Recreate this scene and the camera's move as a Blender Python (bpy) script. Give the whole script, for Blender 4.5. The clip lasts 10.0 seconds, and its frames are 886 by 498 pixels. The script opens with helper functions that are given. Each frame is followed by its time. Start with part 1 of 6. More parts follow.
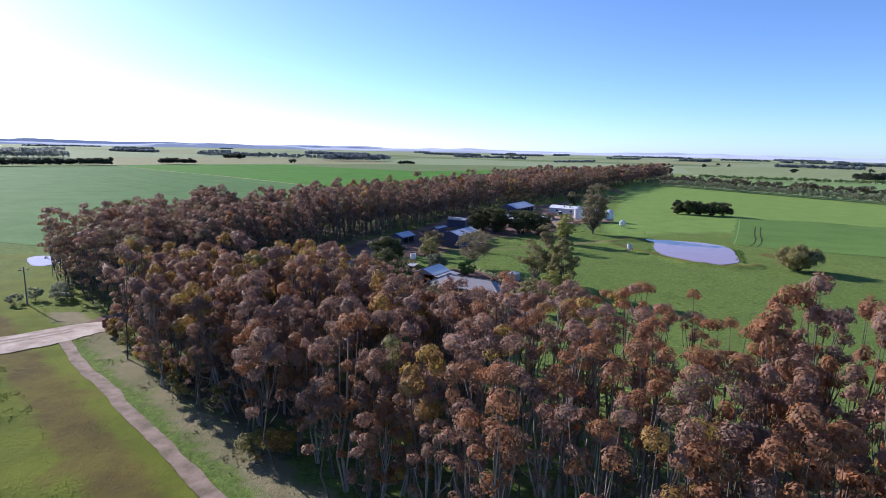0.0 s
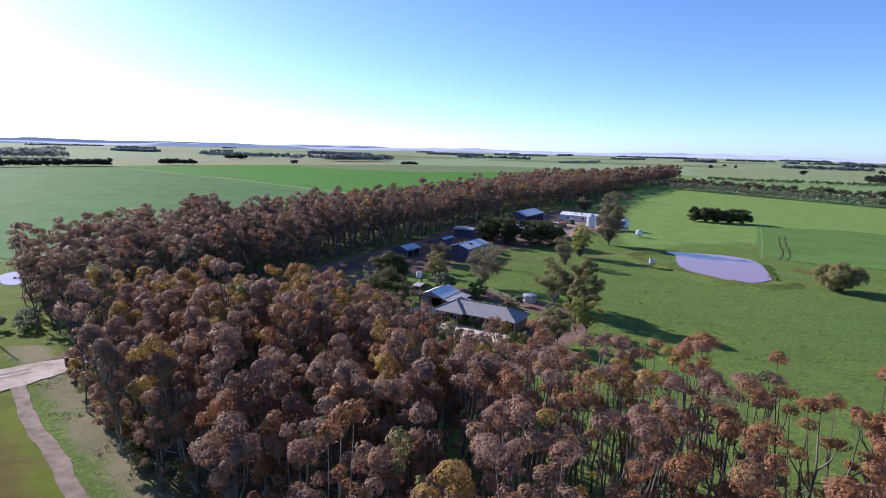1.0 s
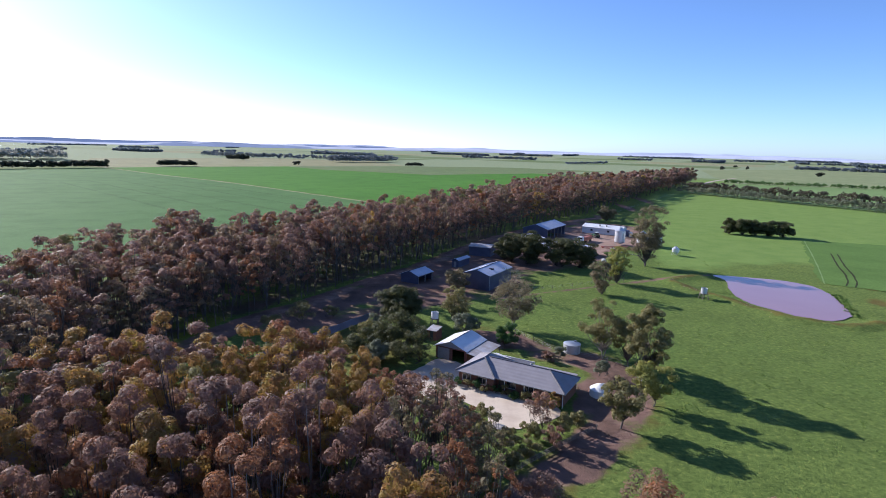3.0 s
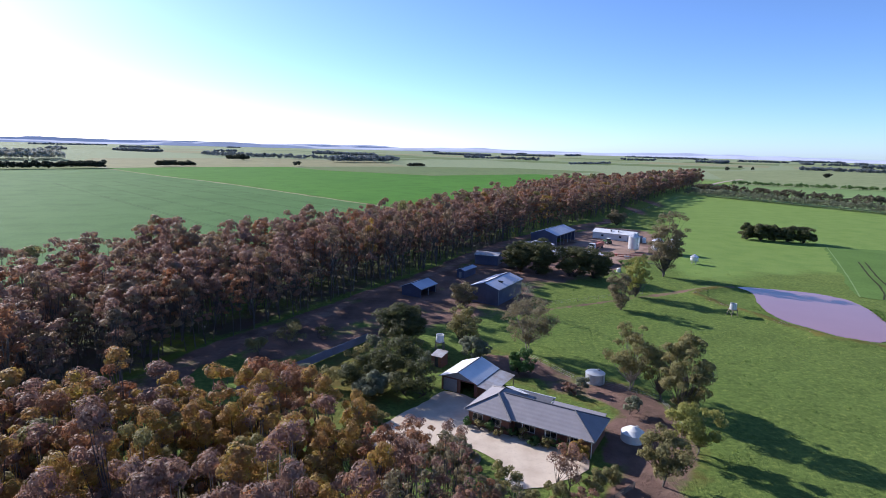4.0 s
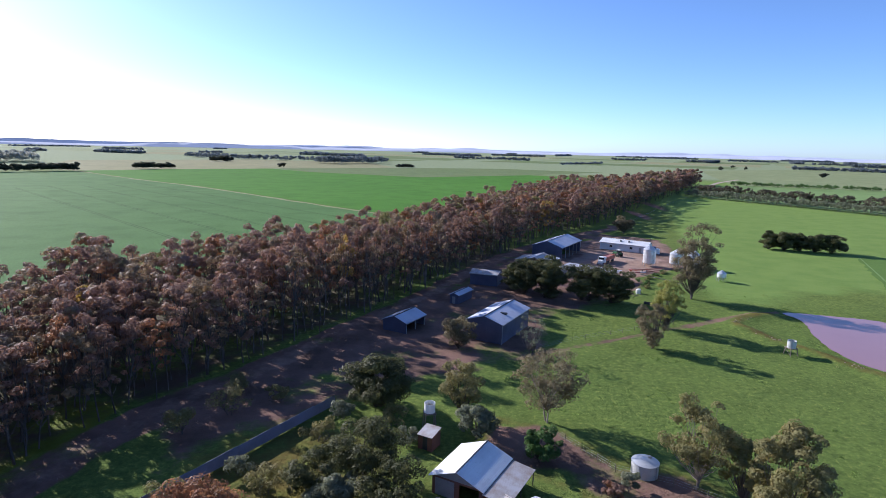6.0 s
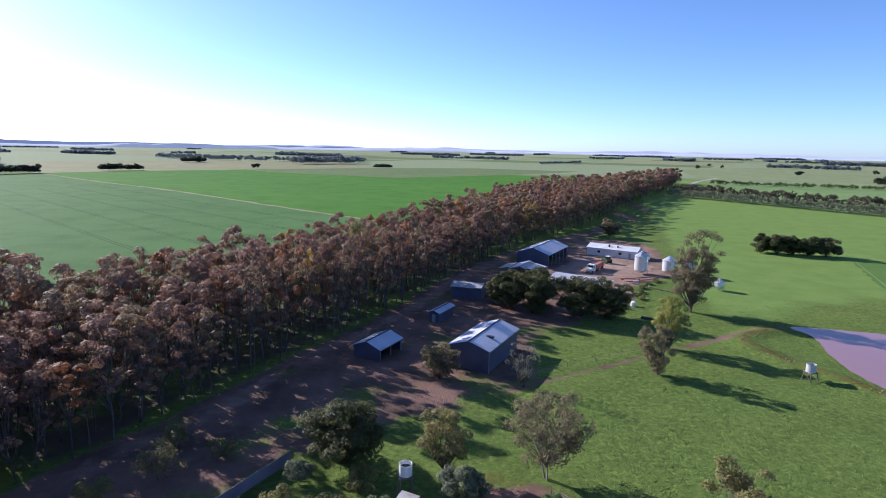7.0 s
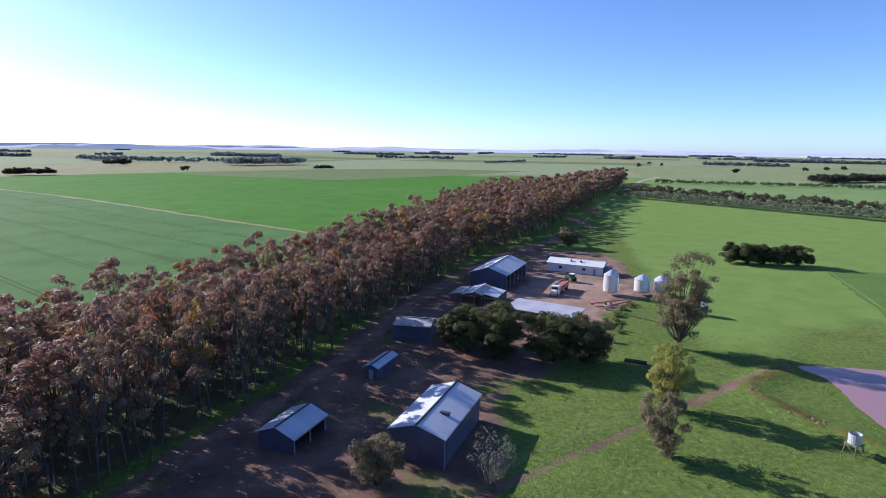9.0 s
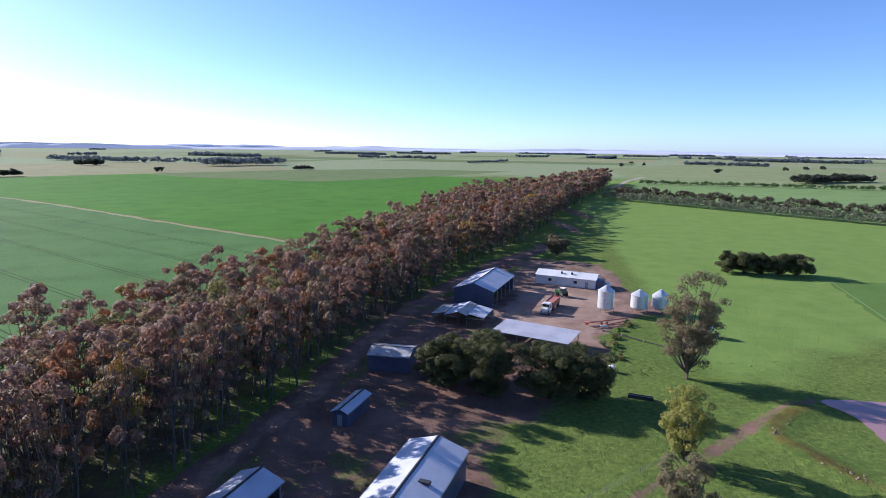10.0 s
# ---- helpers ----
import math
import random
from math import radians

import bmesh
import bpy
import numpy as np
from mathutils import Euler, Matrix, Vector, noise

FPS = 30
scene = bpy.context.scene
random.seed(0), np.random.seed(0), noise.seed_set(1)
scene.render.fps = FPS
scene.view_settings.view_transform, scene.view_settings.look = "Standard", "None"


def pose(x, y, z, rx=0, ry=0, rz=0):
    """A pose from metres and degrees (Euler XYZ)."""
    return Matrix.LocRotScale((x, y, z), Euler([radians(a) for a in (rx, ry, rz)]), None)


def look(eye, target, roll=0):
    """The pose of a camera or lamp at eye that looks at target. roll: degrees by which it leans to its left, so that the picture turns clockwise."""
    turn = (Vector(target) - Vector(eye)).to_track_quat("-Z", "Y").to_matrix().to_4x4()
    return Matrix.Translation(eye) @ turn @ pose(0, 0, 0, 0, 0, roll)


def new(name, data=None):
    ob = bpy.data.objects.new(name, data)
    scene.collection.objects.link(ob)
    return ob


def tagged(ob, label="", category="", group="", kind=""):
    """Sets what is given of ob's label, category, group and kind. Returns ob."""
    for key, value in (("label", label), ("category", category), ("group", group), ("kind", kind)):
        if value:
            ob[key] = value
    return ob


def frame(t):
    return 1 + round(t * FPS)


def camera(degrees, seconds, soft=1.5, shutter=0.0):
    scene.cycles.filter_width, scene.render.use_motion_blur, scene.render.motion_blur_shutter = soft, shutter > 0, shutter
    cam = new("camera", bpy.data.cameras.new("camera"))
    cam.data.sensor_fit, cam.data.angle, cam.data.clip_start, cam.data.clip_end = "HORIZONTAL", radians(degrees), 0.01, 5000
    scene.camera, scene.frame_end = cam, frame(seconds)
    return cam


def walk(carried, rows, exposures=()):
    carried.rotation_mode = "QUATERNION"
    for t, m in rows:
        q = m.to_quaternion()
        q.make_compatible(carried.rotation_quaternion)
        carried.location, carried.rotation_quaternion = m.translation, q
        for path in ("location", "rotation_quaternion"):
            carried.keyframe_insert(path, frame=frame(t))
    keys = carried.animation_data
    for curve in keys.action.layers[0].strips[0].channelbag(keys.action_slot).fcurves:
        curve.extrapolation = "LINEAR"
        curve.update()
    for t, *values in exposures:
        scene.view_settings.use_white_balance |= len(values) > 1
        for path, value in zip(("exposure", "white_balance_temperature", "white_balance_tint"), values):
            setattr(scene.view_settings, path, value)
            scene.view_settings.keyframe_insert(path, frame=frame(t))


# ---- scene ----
cam = camera(75.7, 10.0, 0.5)
PATH = [
    (0, (4.295, 1.791, 35.088), (4.21, 3.759, 34.739), 1.2),
    (0.5, (3.075, 9.251, 36.334), (2.986, 11.218, 35.985), 1.3),
    (1, (1.904, 16.409, 37.427), (1.81, 18.376, 37.076), 1.3),
    (1.5, (0.383, 23.838, 38.21), (0.286, 25.805, 37.859), 1.4),
    (2, (-1.091, 30.369, 39.023), (-1.192, 32.336, 38.671), 1.5),
    (2.5, (-2.295, 37.074, 39.772), (-2.398, 39.04, 39.419), 1.4),
    (4, (-5.082, 57.291, 40.897), (-5.194, 59.257, 40.543), 1.4),
    (4.5, (-5.643, 64.557, 40.783), (-5.755, 66.522, 40.429), 1.4),
    (5, (-6.116, 71.971, 40.724), (-6.23, 73.937, 40.371), 1.3),
    (5.5, (-6.542, 79.264, 40.867), (-6.643, 81.23, 40.515), 1.3),
    (7, (-7.133, 101.77, 41.709), (-7.139, 103.739, 41.356), 1.0),
    (7.5, (-7.26, 109.504, 41.958), (-7.219, 111.472, 41.604), 1.0),
    (8, (-6.845, 116.92, 42.289), (-6.768, 118.887, 41.937), 0.9),
    (8.5, (-6.268, 124.27, 42.82), (-6.144, 126.235, 42.468), 0.8),
    (9, (-5.605, 131.689, 43.456), (-5.424, 133.649, 43.102), 0.7),
    (9.5, (-4.762, 139.189, 44.189), (-4.544, 141.145, 43.834), 0.7),
    (10, (-3.67, 146.528, 45.064), (-3.43, 148.481, 44.708), 0.7),
]
walk(cam, [(t, look(eye, target, roll)) for t, eye, target, roll in PATH], [(0, 0.78, 5900, 18), (10, 0.78, 5900, 18)])

# ---- world and sun ----
SUN_EL, SUN_AZ = 23.5, 144.0  # the sun stands ahead and to the west; azimuth counted from +x
world = bpy.data.worlds.new("sky")
scene.world = world
world.use_nodes = True
wt = world.node_tree
sky = wt.nodes.new("ShaderNodeTexSky")
sky.sky_type = "NISHITA"
sky.sun_disc = False
sky.sun_elevation = radians(SUN_EL)
sky.sun_rotation = radians(90 - SUN_AZ)
sky.altitude = 100
sky.air_density, sky.dust_density, sky.ozone_density = 0.62, 0.36, 4.8
wt.nodes["Background"].inputs["Strength"].default_value = 0.12
wt.links.new(sky.outputs["Color"], wt.nodes["Background"].inputs["Color"])
sun_dir = Vector((math.cos(radians(SUN_AZ)) * math.cos(radians(SUN_EL)), math.sin(radians(SUN_AZ)) * math.cos(radians(SUN_EL)), math.sin(radians(SUN_EL))))
sun = new("sun", bpy.data.lights.new("sun", "SUN"))
sun.data.energy, sun.data.angle, sun.data.color = 4.9, radians(0.53), (1.0, 0.93, 0.82)
sun.matrix_world = look((0, 0, 200), Vector((0, 0, 200)) - sun_dir)


# ---- materials ----
def shader(name):
    m = bpy.data.materials.new(name)
    m.use_nodes = True
    return m, m.node_tree, m.node_tree.nodes["Principled BSDF"]


def noise_node(nt, scale, detail=4.0, world_space=False, rough=0.6):
    n = nt.nodes.new("ShaderNodeTexNoise")
    n.inputs["Scale"].default_value, n.inputs["Detail"].default_value, n.inputs["Roughness"].default_value = scale, detail, rough
    if world_space:
        g = nt.nodes.new("ShaderNodeNewGeometry")
        nt.links.new(g.outputs["Position"], n.inputs["Vector"])
    else:
        g = nt.nodes.new("ShaderNodeTexCoord")
        nt.links.new(g.outputs["Object"], n.inputs["Vector"])
    return n


def mix_node(nt, fac, a, b):
    """Mixes two colours, each a tuple or a socket, by a socket or a number."""
    n = nt.nodes.new("ShaderNodeMix")
    n.data_type = "RGBA"
    for sock, v in ((n.inputs["Factor"], fac), (n.inputs["A"], a), (n.inputs["B"], b)):
        if hasattr(v, "links"):
            nt.links.new(v, sock)
        elif isinstance(v, tuple):
            sock.default_value = (*v, 1)
        else:
            sock.default_value = v
    return n.outputs["Result"]


def ramp(nt, sock, lo, hi):
    n = nt.nodes.new("ShaderNodeMapRange")
    n.inputs["From Min"].default_value, n.inputs["From Max"].default_value = lo, hi
    nt.links.new(sock, n.inputs["Value"])
    return n.outputs["Result"]


def bump(nt, bsdf, height, strength, distance):
    n = nt.nodes.new("ShaderNodeBump")
    n.inputs["Strength"].default_value, n.inputs["Distance"].default_value = strength, distance
    nt.links.new(height, n.inputs["Height"])
    nt.links.new(n.outputs["Normal"], bsdf.inputs["Normal"])


def plain(name, a, b, coarse=0.5, fine=6.0, rough=0.7, metal=0.0, relief=0.3, depth=0.02, spec=0.5, world_space=False):
    """Two tones mixed by coarse patches, with a fine grain and relief."""
    m, nt, bsdf = shader(name)
    n1, n2 = noise_node(nt, coarse, 3, world_space), noise_node(nt, fine, 5, world_space)
    c = mix_node(nt, ramp(nt, n1.outputs["Fac"], 0.35, 0.65), a, b)
    dark = tuple(0.6 * v for v in a)
    c = mix_node(nt, ramp(nt, n2.outputs["Fac"], 0.55, 0.95), c, dark)
    nt.links.new(c, bsdf.inputs["Base Color"])
    bsdf.inputs["Roughness"].default_value, bsdf.inputs["Metallic"].default_value = rough, metal
    bsdf.inputs["Specular IOR Level"].default_value = spec
    bump(nt, bsdf, n2.outputs["Fac"], relief, depth)
    return m


def ribbed(name, a, b, period, axis, rough=0.45, metal=0.0, depth=0.02, patch=0.25):
    """Corrugated sheet: ribs along one axis, stains in patches."""
    m, nt, bsdf = shader(name)
    n1, n2 = noise_node(nt, patch, 4), noise_node(nt, 3.0, 4)
    c = mix_node(nt, ramp(nt, n1.outputs["Fac"], 0.4, 0.7), a, b)
    c = mix_node(nt, ramp(nt, n2.outputs["Fac"], 0.6, 1.0), c, tuple(0.55 * v for v in b))
    nt.links.new(c, bsdf.inputs["Base Color"])
    bsdf.inputs["Roughness"].default_value, bsdf.inputs["Metallic"].default_value = rough, metal
    t = nt.nodes.new("ShaderNodeTexCoord")
    w = nt.nodes.new("ShaderNodeTexWave")
    w.bands_direction = axis
    w.inputs["Scale"].default_value = 0.314 / period
    nt.links.new(t.outputs["Object"], w.inputs["Vector"])
    bump(nt, bsdf, w.outputs["Fac"], 0.6, depth)
    return m


def foliage(name, tones, patch=0.22, gloss=0.6):
    """Leaves: tree-sized patches of several tones, each leaf a little off its patch, some light let through."""
    m, nt, bsdf = shader(name)
    n1, n2 = noise_node(nt, patch, 2, True, 0.75), noise_node(nt, patch * 3.1, 1, True)
    c = mix_node(nt, ramp(nt, n1.outputs["Fac"], 0.38, 0.6), tones[0], tones[1])
    c = mix_node(nt, ramp(nt, n2.outputs["Fac"], 0.5, 0.75), c, tones[2])
    g = nt.nodes.new("ShaderNodeNewGeometry")
    c = mix_node(nt, ramp(nt, g.outputs["Random Per Island"], 0.2, 1.6), c, tones[3])
    nt.links.new(c, bsdf.inputs["Base Color"])
    bsdf.inputs["Roughness"].default_value = gloss
    bsdf.inputs["Specular IOR Level"].default_value = 0.25
    tr = nt.nodes.new("ShaderNodeBsdfTranslucent")
    nt.links.new(c, tr.inputs["Color"])
    mx = nt.nodes.new("ShaderNodeMixShader")
    mx.inputs["Fac"].default_value = 0.46
    out = nt.nodes["Material Output"]
    nt.links.new(bsdf.outputs["BSDF"], mx.inputs[1])
    nt.links.new(tr.outputs["BSDF"], mx.inputs[2])
    nt.links.new(mx.outputs["Shader"], out.inputs["Surface"])
    return m


LEAF_BRONZE = foliage("bronze_gum_leaves", ((0.298, 0.160, 0.122), (0.245, 0.160, 0.136), (0.385, 0.188, 0.088), (0.262, 0.186, 0.126)))
LEAF_AMBER = foliage("amber_gum_leaves", ((0.370, 0.228, 0.062), (0.350, 0.188, 0.074), (0.440, 0.345, 0.054), (0.265, 0.190, 0.072)))
LEAF_RUST = foliage("rust_gum_leaves", ((0.335, 0.138, 0.066), (0.262, 0.134, 0.080), (0.390, 0.172, 0.066), (0.240, 0.152, 0.082)))
LEAF_OLIVE = foliage("olive_gum_leaves", ((0.262, 0.236, 0.088), (0.205, 0.192, 0.082), (0.315, 0.244, 0.090), (0.220, 0.214, 0.096)))
LEAF_YELLOW = foliage("yellow_green_gum_leaves", ((0.330, 0.320, 0.080), (0.270, 0.280, 0.075), (0.380, 0.330, 0.090), (0.270, 0.290, 0.090)))
LEAF_GREEN = foliage("green_shrub_leaves", ((0.094, 0.188, 0.046), (0.077, 0.149, 0.046), (0.133, 0.219, 0.055), (0.110, 0.173, 0.062)))
LEAF_DARK = foliage("dark_cypress_and_shaded_tree_leaves", ((0.115, 0.124, 0.046), (0.078, 0.090, 0.042), (0.160, 0.150, 0.050), (0.092, 0.100, 0.046)))
LEAF_GREY = foliage("grey_wattle_leaves", ((0.217, 0.236, 0.154), (0.173, 0.190, 0.128), (0.254, 0.263, 0.145), (0.181, 0.209, 0.145)))
LEAF_UMBER = foliage("umber_gum_leaves", ((0.130, 0.105, 0.070), (0.105, 0.094, 0.066), (0.160, 0.118, 0.072), (0.110, 0.108, 0.068)))
# darker than the cypress leaves: the shaded, backlit side is in the colour
LEAF_HEDGE_BACKLIT = foliage("dense_backlit_windbreak_leaves", ((0.060, 0.066, 0.040), (0.046, 0.052, 0.036), (0.078, 0.080, 0.044), (0.052, 0.060, 0.040)))
# distance haze is put into these leaves as a pale blue-grey tint
LEAF_FAR_HAZED = foliage("haze_tinted_far_wood_leaves", ((0.185, 0.215, 0.235), (0.150, 0.185, 0.21), (0.215, 0.24, 0.23), (0.17, 0.20, 0.225)), 0.05)
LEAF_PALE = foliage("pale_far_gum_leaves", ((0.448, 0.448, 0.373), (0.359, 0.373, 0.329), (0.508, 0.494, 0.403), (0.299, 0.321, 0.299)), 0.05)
LEAF_TAN = foliage("tan_brown_gum_leaves", ((0.300, 0.205, 0.120), (0.245, 0.182, 0.130), (0.365, 0.222, 0.100), (0.258, 0.210, 0.125)))
LEAF_BROWN = foliage("brownish_gum_leaves", ((0.230, 0.185, 0.105), (0.185, 0.160, 0.095), (0.270, 0.200, 0.110), (0.180, 0.170, 0.095)))
BARK = plain("gum_bark", (0.125, 0.105, 0.09), (0.07, 0.057, 0.05), 0.6, 5.0, 0.9)
BARK_PALE = plain("pale_gum_bark", (0.27, 0.235, 0.20), (0.15, 0.125, 0.105), 0.5, 4.0, 0.85)
BARK_DARK = plain("dark_bark", (0.09, 0.07, 0.055), (0.05, 0.04, 0.03), 0.8, 6.0, 0.9)

WHITE_SHEET = ribbed("white_sheet", (0.72, 0.73, 0.74), (0.60, 0.61, 0.62), 0.20, "X", 0.4)
ZINC_ROOF = ribbed("zinc_roof", (0.52, 0.54, 0.62), (0.42, 0.44, 0.52), 0.20, "Y", 0.62, 0.0)
# zinc like the roofs, with the walls' blue shade put into the colour
SHADED_ZINC_WALL = ribbed("shaded_zinc_wall", (0.112, 0.120, 0.188), (0.080, 0.086, 0.138), 0.20, "X", 0.5, 0.3)
# hay shelter roof, its sheet colour dimmed in place of shade lying on it
SLAB_ROOF = ribbed("shade_dimmed_pale_roof", (0.40, 0.41, 0.48), (0.30, 0.31, 0.38), 0.20, "Y", 0.65)
# violet cast of the fence's shaded face is part of this colour
SHADED_FENCE_SHEET = ribbed("shaded_fence_sheet", (0.25, 0.25, 0.34), (0.19, 0.19, 0.26), 0.20, "X", 0.6)
OLD_ZINC = ribbed("old_zinc_sheet", (0.46, 0.46, 0.48), (0.30, 0.24, 0.20), 0.20, "Y", 0.55, 0.25, 0.02, 0.5)
CREAM_WALL = ribbed("cream_sheet_wall", (0.66, 0.66, 0.66), (0.56, 0.56, 0.57), 0.20, "X", 0.5)
TILE_ROOF = ribbed("slate_grey_roof", (0.275, 0.258, 0.272), (0.232, 0.218, 0.232), 0.30, "Z", 0.55, 0.0, 0.03, 0.6)
RIDGE = plain("ridge_cap", (0.12, 0.12, 0.14), (0.09, 0.09, 0.10), 1.0, 8.0, 0.6)
BRICK = plain("red_brown_brick", (0.22, 0.10, 0.065), (0.17, 0.085, 0.06), 1.5, 12.0, 0.85)
WHITE_PAINT = plain("white_paint", (0.78, 0.78, 0.76), (0.70, 0.70, 0.68), 1.0, 10.0, 0.5)
GREY_PAINT = plain("grey_paint", (0.32, 0.33, 0.34), (0.27, 0.28, 0.29), 1.0, 10.0, 0.5)
DARK_STEEL = plain("dark_steel", (0.06, 0.06, 0.065), (0.045, 0.045, 0.05), 1.0, 10.0, 0.5, 0.3)
SILO_STEEL = ribbed("silo_steel", (0.70, 0.71, 0.73), (0.55, 0.56, 0.58), 0.25, "Z", 0.35, 0.45)
TANK_STEEL = ribbed("tank_steel", (0.50, 0.52, 0.54), (0.40, 0.42, 0.44), 0.15, "Z", 0.45, 0.3)
RED_PAINT = plain("red_machine_paint", (0.46, 0.15, 0.10), (0.38, 0.14, 0.10), 1.0, 6.0, 0.5)
GREEN_PAINT = plain("green_machine_paint", (0.04, 0.14, 0.05), (0.03, 0.10, 0.04), 1.0, 6.0, 0.4)
RUBBER = plain("rubber", (0.025, 0.025, 0.027), (0.04, 0.037, 0.033), 2.0, 10.0, 0.85)
TIMBER = plain("weathered_timber", (0.20, 0.16, 0.13), (0.13, 0.11, 0.09), 1.0, 8.0, 0.85)
CONCRETE = plain("pale_concrete", (0.42, 0.41, 0.40), (0.34, 0.33, 0.32), 0.3, 5.0, 0.8)
GRAVEL = plain("pale_gravel", (0.62, 0.53, 0.42), (0.50, 0.41, 0.32), 0.25, 3.0, 0.95, 0, 0.5, 0.05, 0.2, True)
ROAD_GRIT = plain("limestone_grit", (0.50, 0.41, 0.35), (0.27, 0.21, 0.165), 0.22, 2.0, 0.95, 0, 0.6, 0.08, 0.2, True)
RED_DIRT = plain("reddish_dirt", (0.29, 0.215, 0.180), (0.145, 0.115, 0.078), 0.35, 2.4, 0.95, 0, 0.6, 0.10, 0.2, True)


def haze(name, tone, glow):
    """Far hills; the haze of much air is put into colour and glow."""
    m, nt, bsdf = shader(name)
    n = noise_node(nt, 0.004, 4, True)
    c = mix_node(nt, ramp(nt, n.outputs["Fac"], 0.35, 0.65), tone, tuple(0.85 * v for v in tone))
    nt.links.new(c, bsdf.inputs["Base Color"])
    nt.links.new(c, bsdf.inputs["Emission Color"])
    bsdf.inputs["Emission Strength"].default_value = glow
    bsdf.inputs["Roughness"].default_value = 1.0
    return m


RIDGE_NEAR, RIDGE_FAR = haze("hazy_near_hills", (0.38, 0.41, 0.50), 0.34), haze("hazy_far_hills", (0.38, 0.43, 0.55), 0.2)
TAN_DIRT = plain("tan_dirt", (0.24, 0.185, 0.125), (0.17, 0.140, 0.085), 0.15, 1.8, 0.95, 0, 0.5, 0.08, 0.2, True)
STONE = plain("brown_stone", (0.25, 0.205, 0.135), (0.16, 0.135, 0.085), 1.0, 5.0, 0.95)
STRAW_TUFT = plain("dry_grass_blades", (0.30, 0.26, 0.12), (0.22, 0.21, 0.09), 0.3, 3.0, 0.9, 0, 0.2, 0.02, 0.2, True)
GOLD_TUFT = plain("gold_green_grass_blades", (0.25, 0.28, 0.05), (0.19, 0.23, 0.045), 0.3, 3.0, 0.9, 0, 0.2, 0.02, 0.2, True)
SWARD_TUFT = plain("sward_grass_blades", (0.22, 0.31, 0.08), (0.17, 0.26, 0.06), 0.3, 3.0, 0.9, 0, 0.2, 0.02, 0.2, True)
GREEN_TUFT = plain("green_grass_blades", (0.12, 0.20, 0.04), (0.09, 0.15, 0.035), 0.3, 3.0, 0.9, 0, 0.2, 0.02, 0.2, True)

GLASS, _nt, _b = shader("window_glass")
_b.inputs["Base Color"].default_value = (0.02, 0.025, 0.03, 1)
_b.inputs["Roughness"].default_value = 0.05
_b.inputs["Specular IOR Level"].default_value = 0.8

POND, _nt, _b = shader("muddy_water")
_n = noise_node(_nt, 0.08, 3, True)
_nt.links.new(mix_node(_nt, _n.outputs["Fac"], (0.30, 0.170, 0.180), (0.34, 0.195, 0.200)), _b.inputs["Base Color"])
_b.inputs["Roughness"].default_value = 0.12
_b.inputs["Specular IOR Level"].default_value = 0.36
_w = noise_node(_nt, 1.6, 3, True)
bump(_nt, _b, _w.outputs["Fac"], 0.15, 0.05)


def crop(name, a, b, lines=0.0, angle=0.0):
    """A field: broad tonal drift, a fine sward, and wheel lines where it is drilled."""
    m, nt, bsdf = shader(name)
    n1, n2, n3 = noise_node(nt, 0.008, 4, True), noise_node(nt, 0.9, 6, True, 0.75), noise_node(nt, 0.05, 4, True)
    c = mix_node(nt, ramp(nt, n1.outputs["Fac"], 0.35, 0.65), a, b)
    c = mix_node(nt, ramp(nt, n3.outputs["Fac"], 0.45, 0.85), c, tuple(0.72 * v for v in b))
    c = mix_node(nt, ramp(nt, n2.outputs["Fac"], 0.45, 1.0), c, tuple(0.45 * v for v in a))
    if lines:
        g = nt.nodes.new("ShaderNodeNewGeometry")
        mp = nt.nodes.new("ShaderNodeMapping")
        mp.inputs["Rotation"].default_value = (0, 0, radians(angle))
        nt.links.new(g.outputs["Position"], mp.inputs["Vector"])
        w = nt.nodes.new("ShaderNodeTexWave")
        w.inputs["Scale"].default_value, w.inputs["Distortion"].default_value = 0.314 / lines, 0.15
        nt.links.new(mp.outputs["Vector"], w.inputs["Vector"])
        c = mix_node(nt, ramp(nt, w.outputs["Fac"], 0.985, 1.0), c, tuple(0.55 * v for v in a))
    nt.links.new(c, bsdf.inputs["Base Color"])
    bsdf.inputs["Roughness"].default_value, bsdf.inputs["Specular IOR Level"].default_value = 0.9, 0.03
    bump(nt, bsdf, n2.outputs["Fac"], 0.5, 0.15)
    return m


WHEAT = crop("blue_green_wheat", (0.104, 0.204, 0.067), (0.088, 0.178, 0.057), 0.0)
BARLEY = crop("bright_green_barley", (0.090, 0.222, 0.036), (0.076, 0.195, 0.031), 0.0)
# pasture and stubble tones are lifted paler to carry distance haze
PASTURE = crop("haze_pale_pasture", (0.265, 0.300, 0.150), (0.220, 0.262, 0.130))
GREEN_PASTURE = crop("fresh_green_pasture", (0.205, 0.300, 0.115), (0.175, 0.268, 0.100))
STUBBLE = crop("haze_pale_straw_stubble", (0.310, 0.300, 0.165), (0.265, 0.262, 0.140))
TRAMLINE = crop("crushed_wheat", (0.050, 0.098, 0.034), (0.058, 0.104, 0.040))
DARK_SWARD = crop("crushed_dark_grass", (0.050, 0.060, 0.028), (0.060, 0.062, 0.034))
DAMP_SWARD = crop("damp_pasture", (0.128, 0.215, 0.056), (0.108, 0.188, 0.050))
WHEEL_DIRT = plain("worn_wheel_dirt", (0.38, 0.295, 0.25), (0.24, 0.185, 0.15), 0.5, 3.0, 0.95, 0, 0.4, 0.03, 0.1, True)
# sward lightened too, haze mixed into its green
SWARD = crop("haze_paled_mid_green_sward", (0.150, 0.205, 0.085), (0.170, 0.212, 0.095))

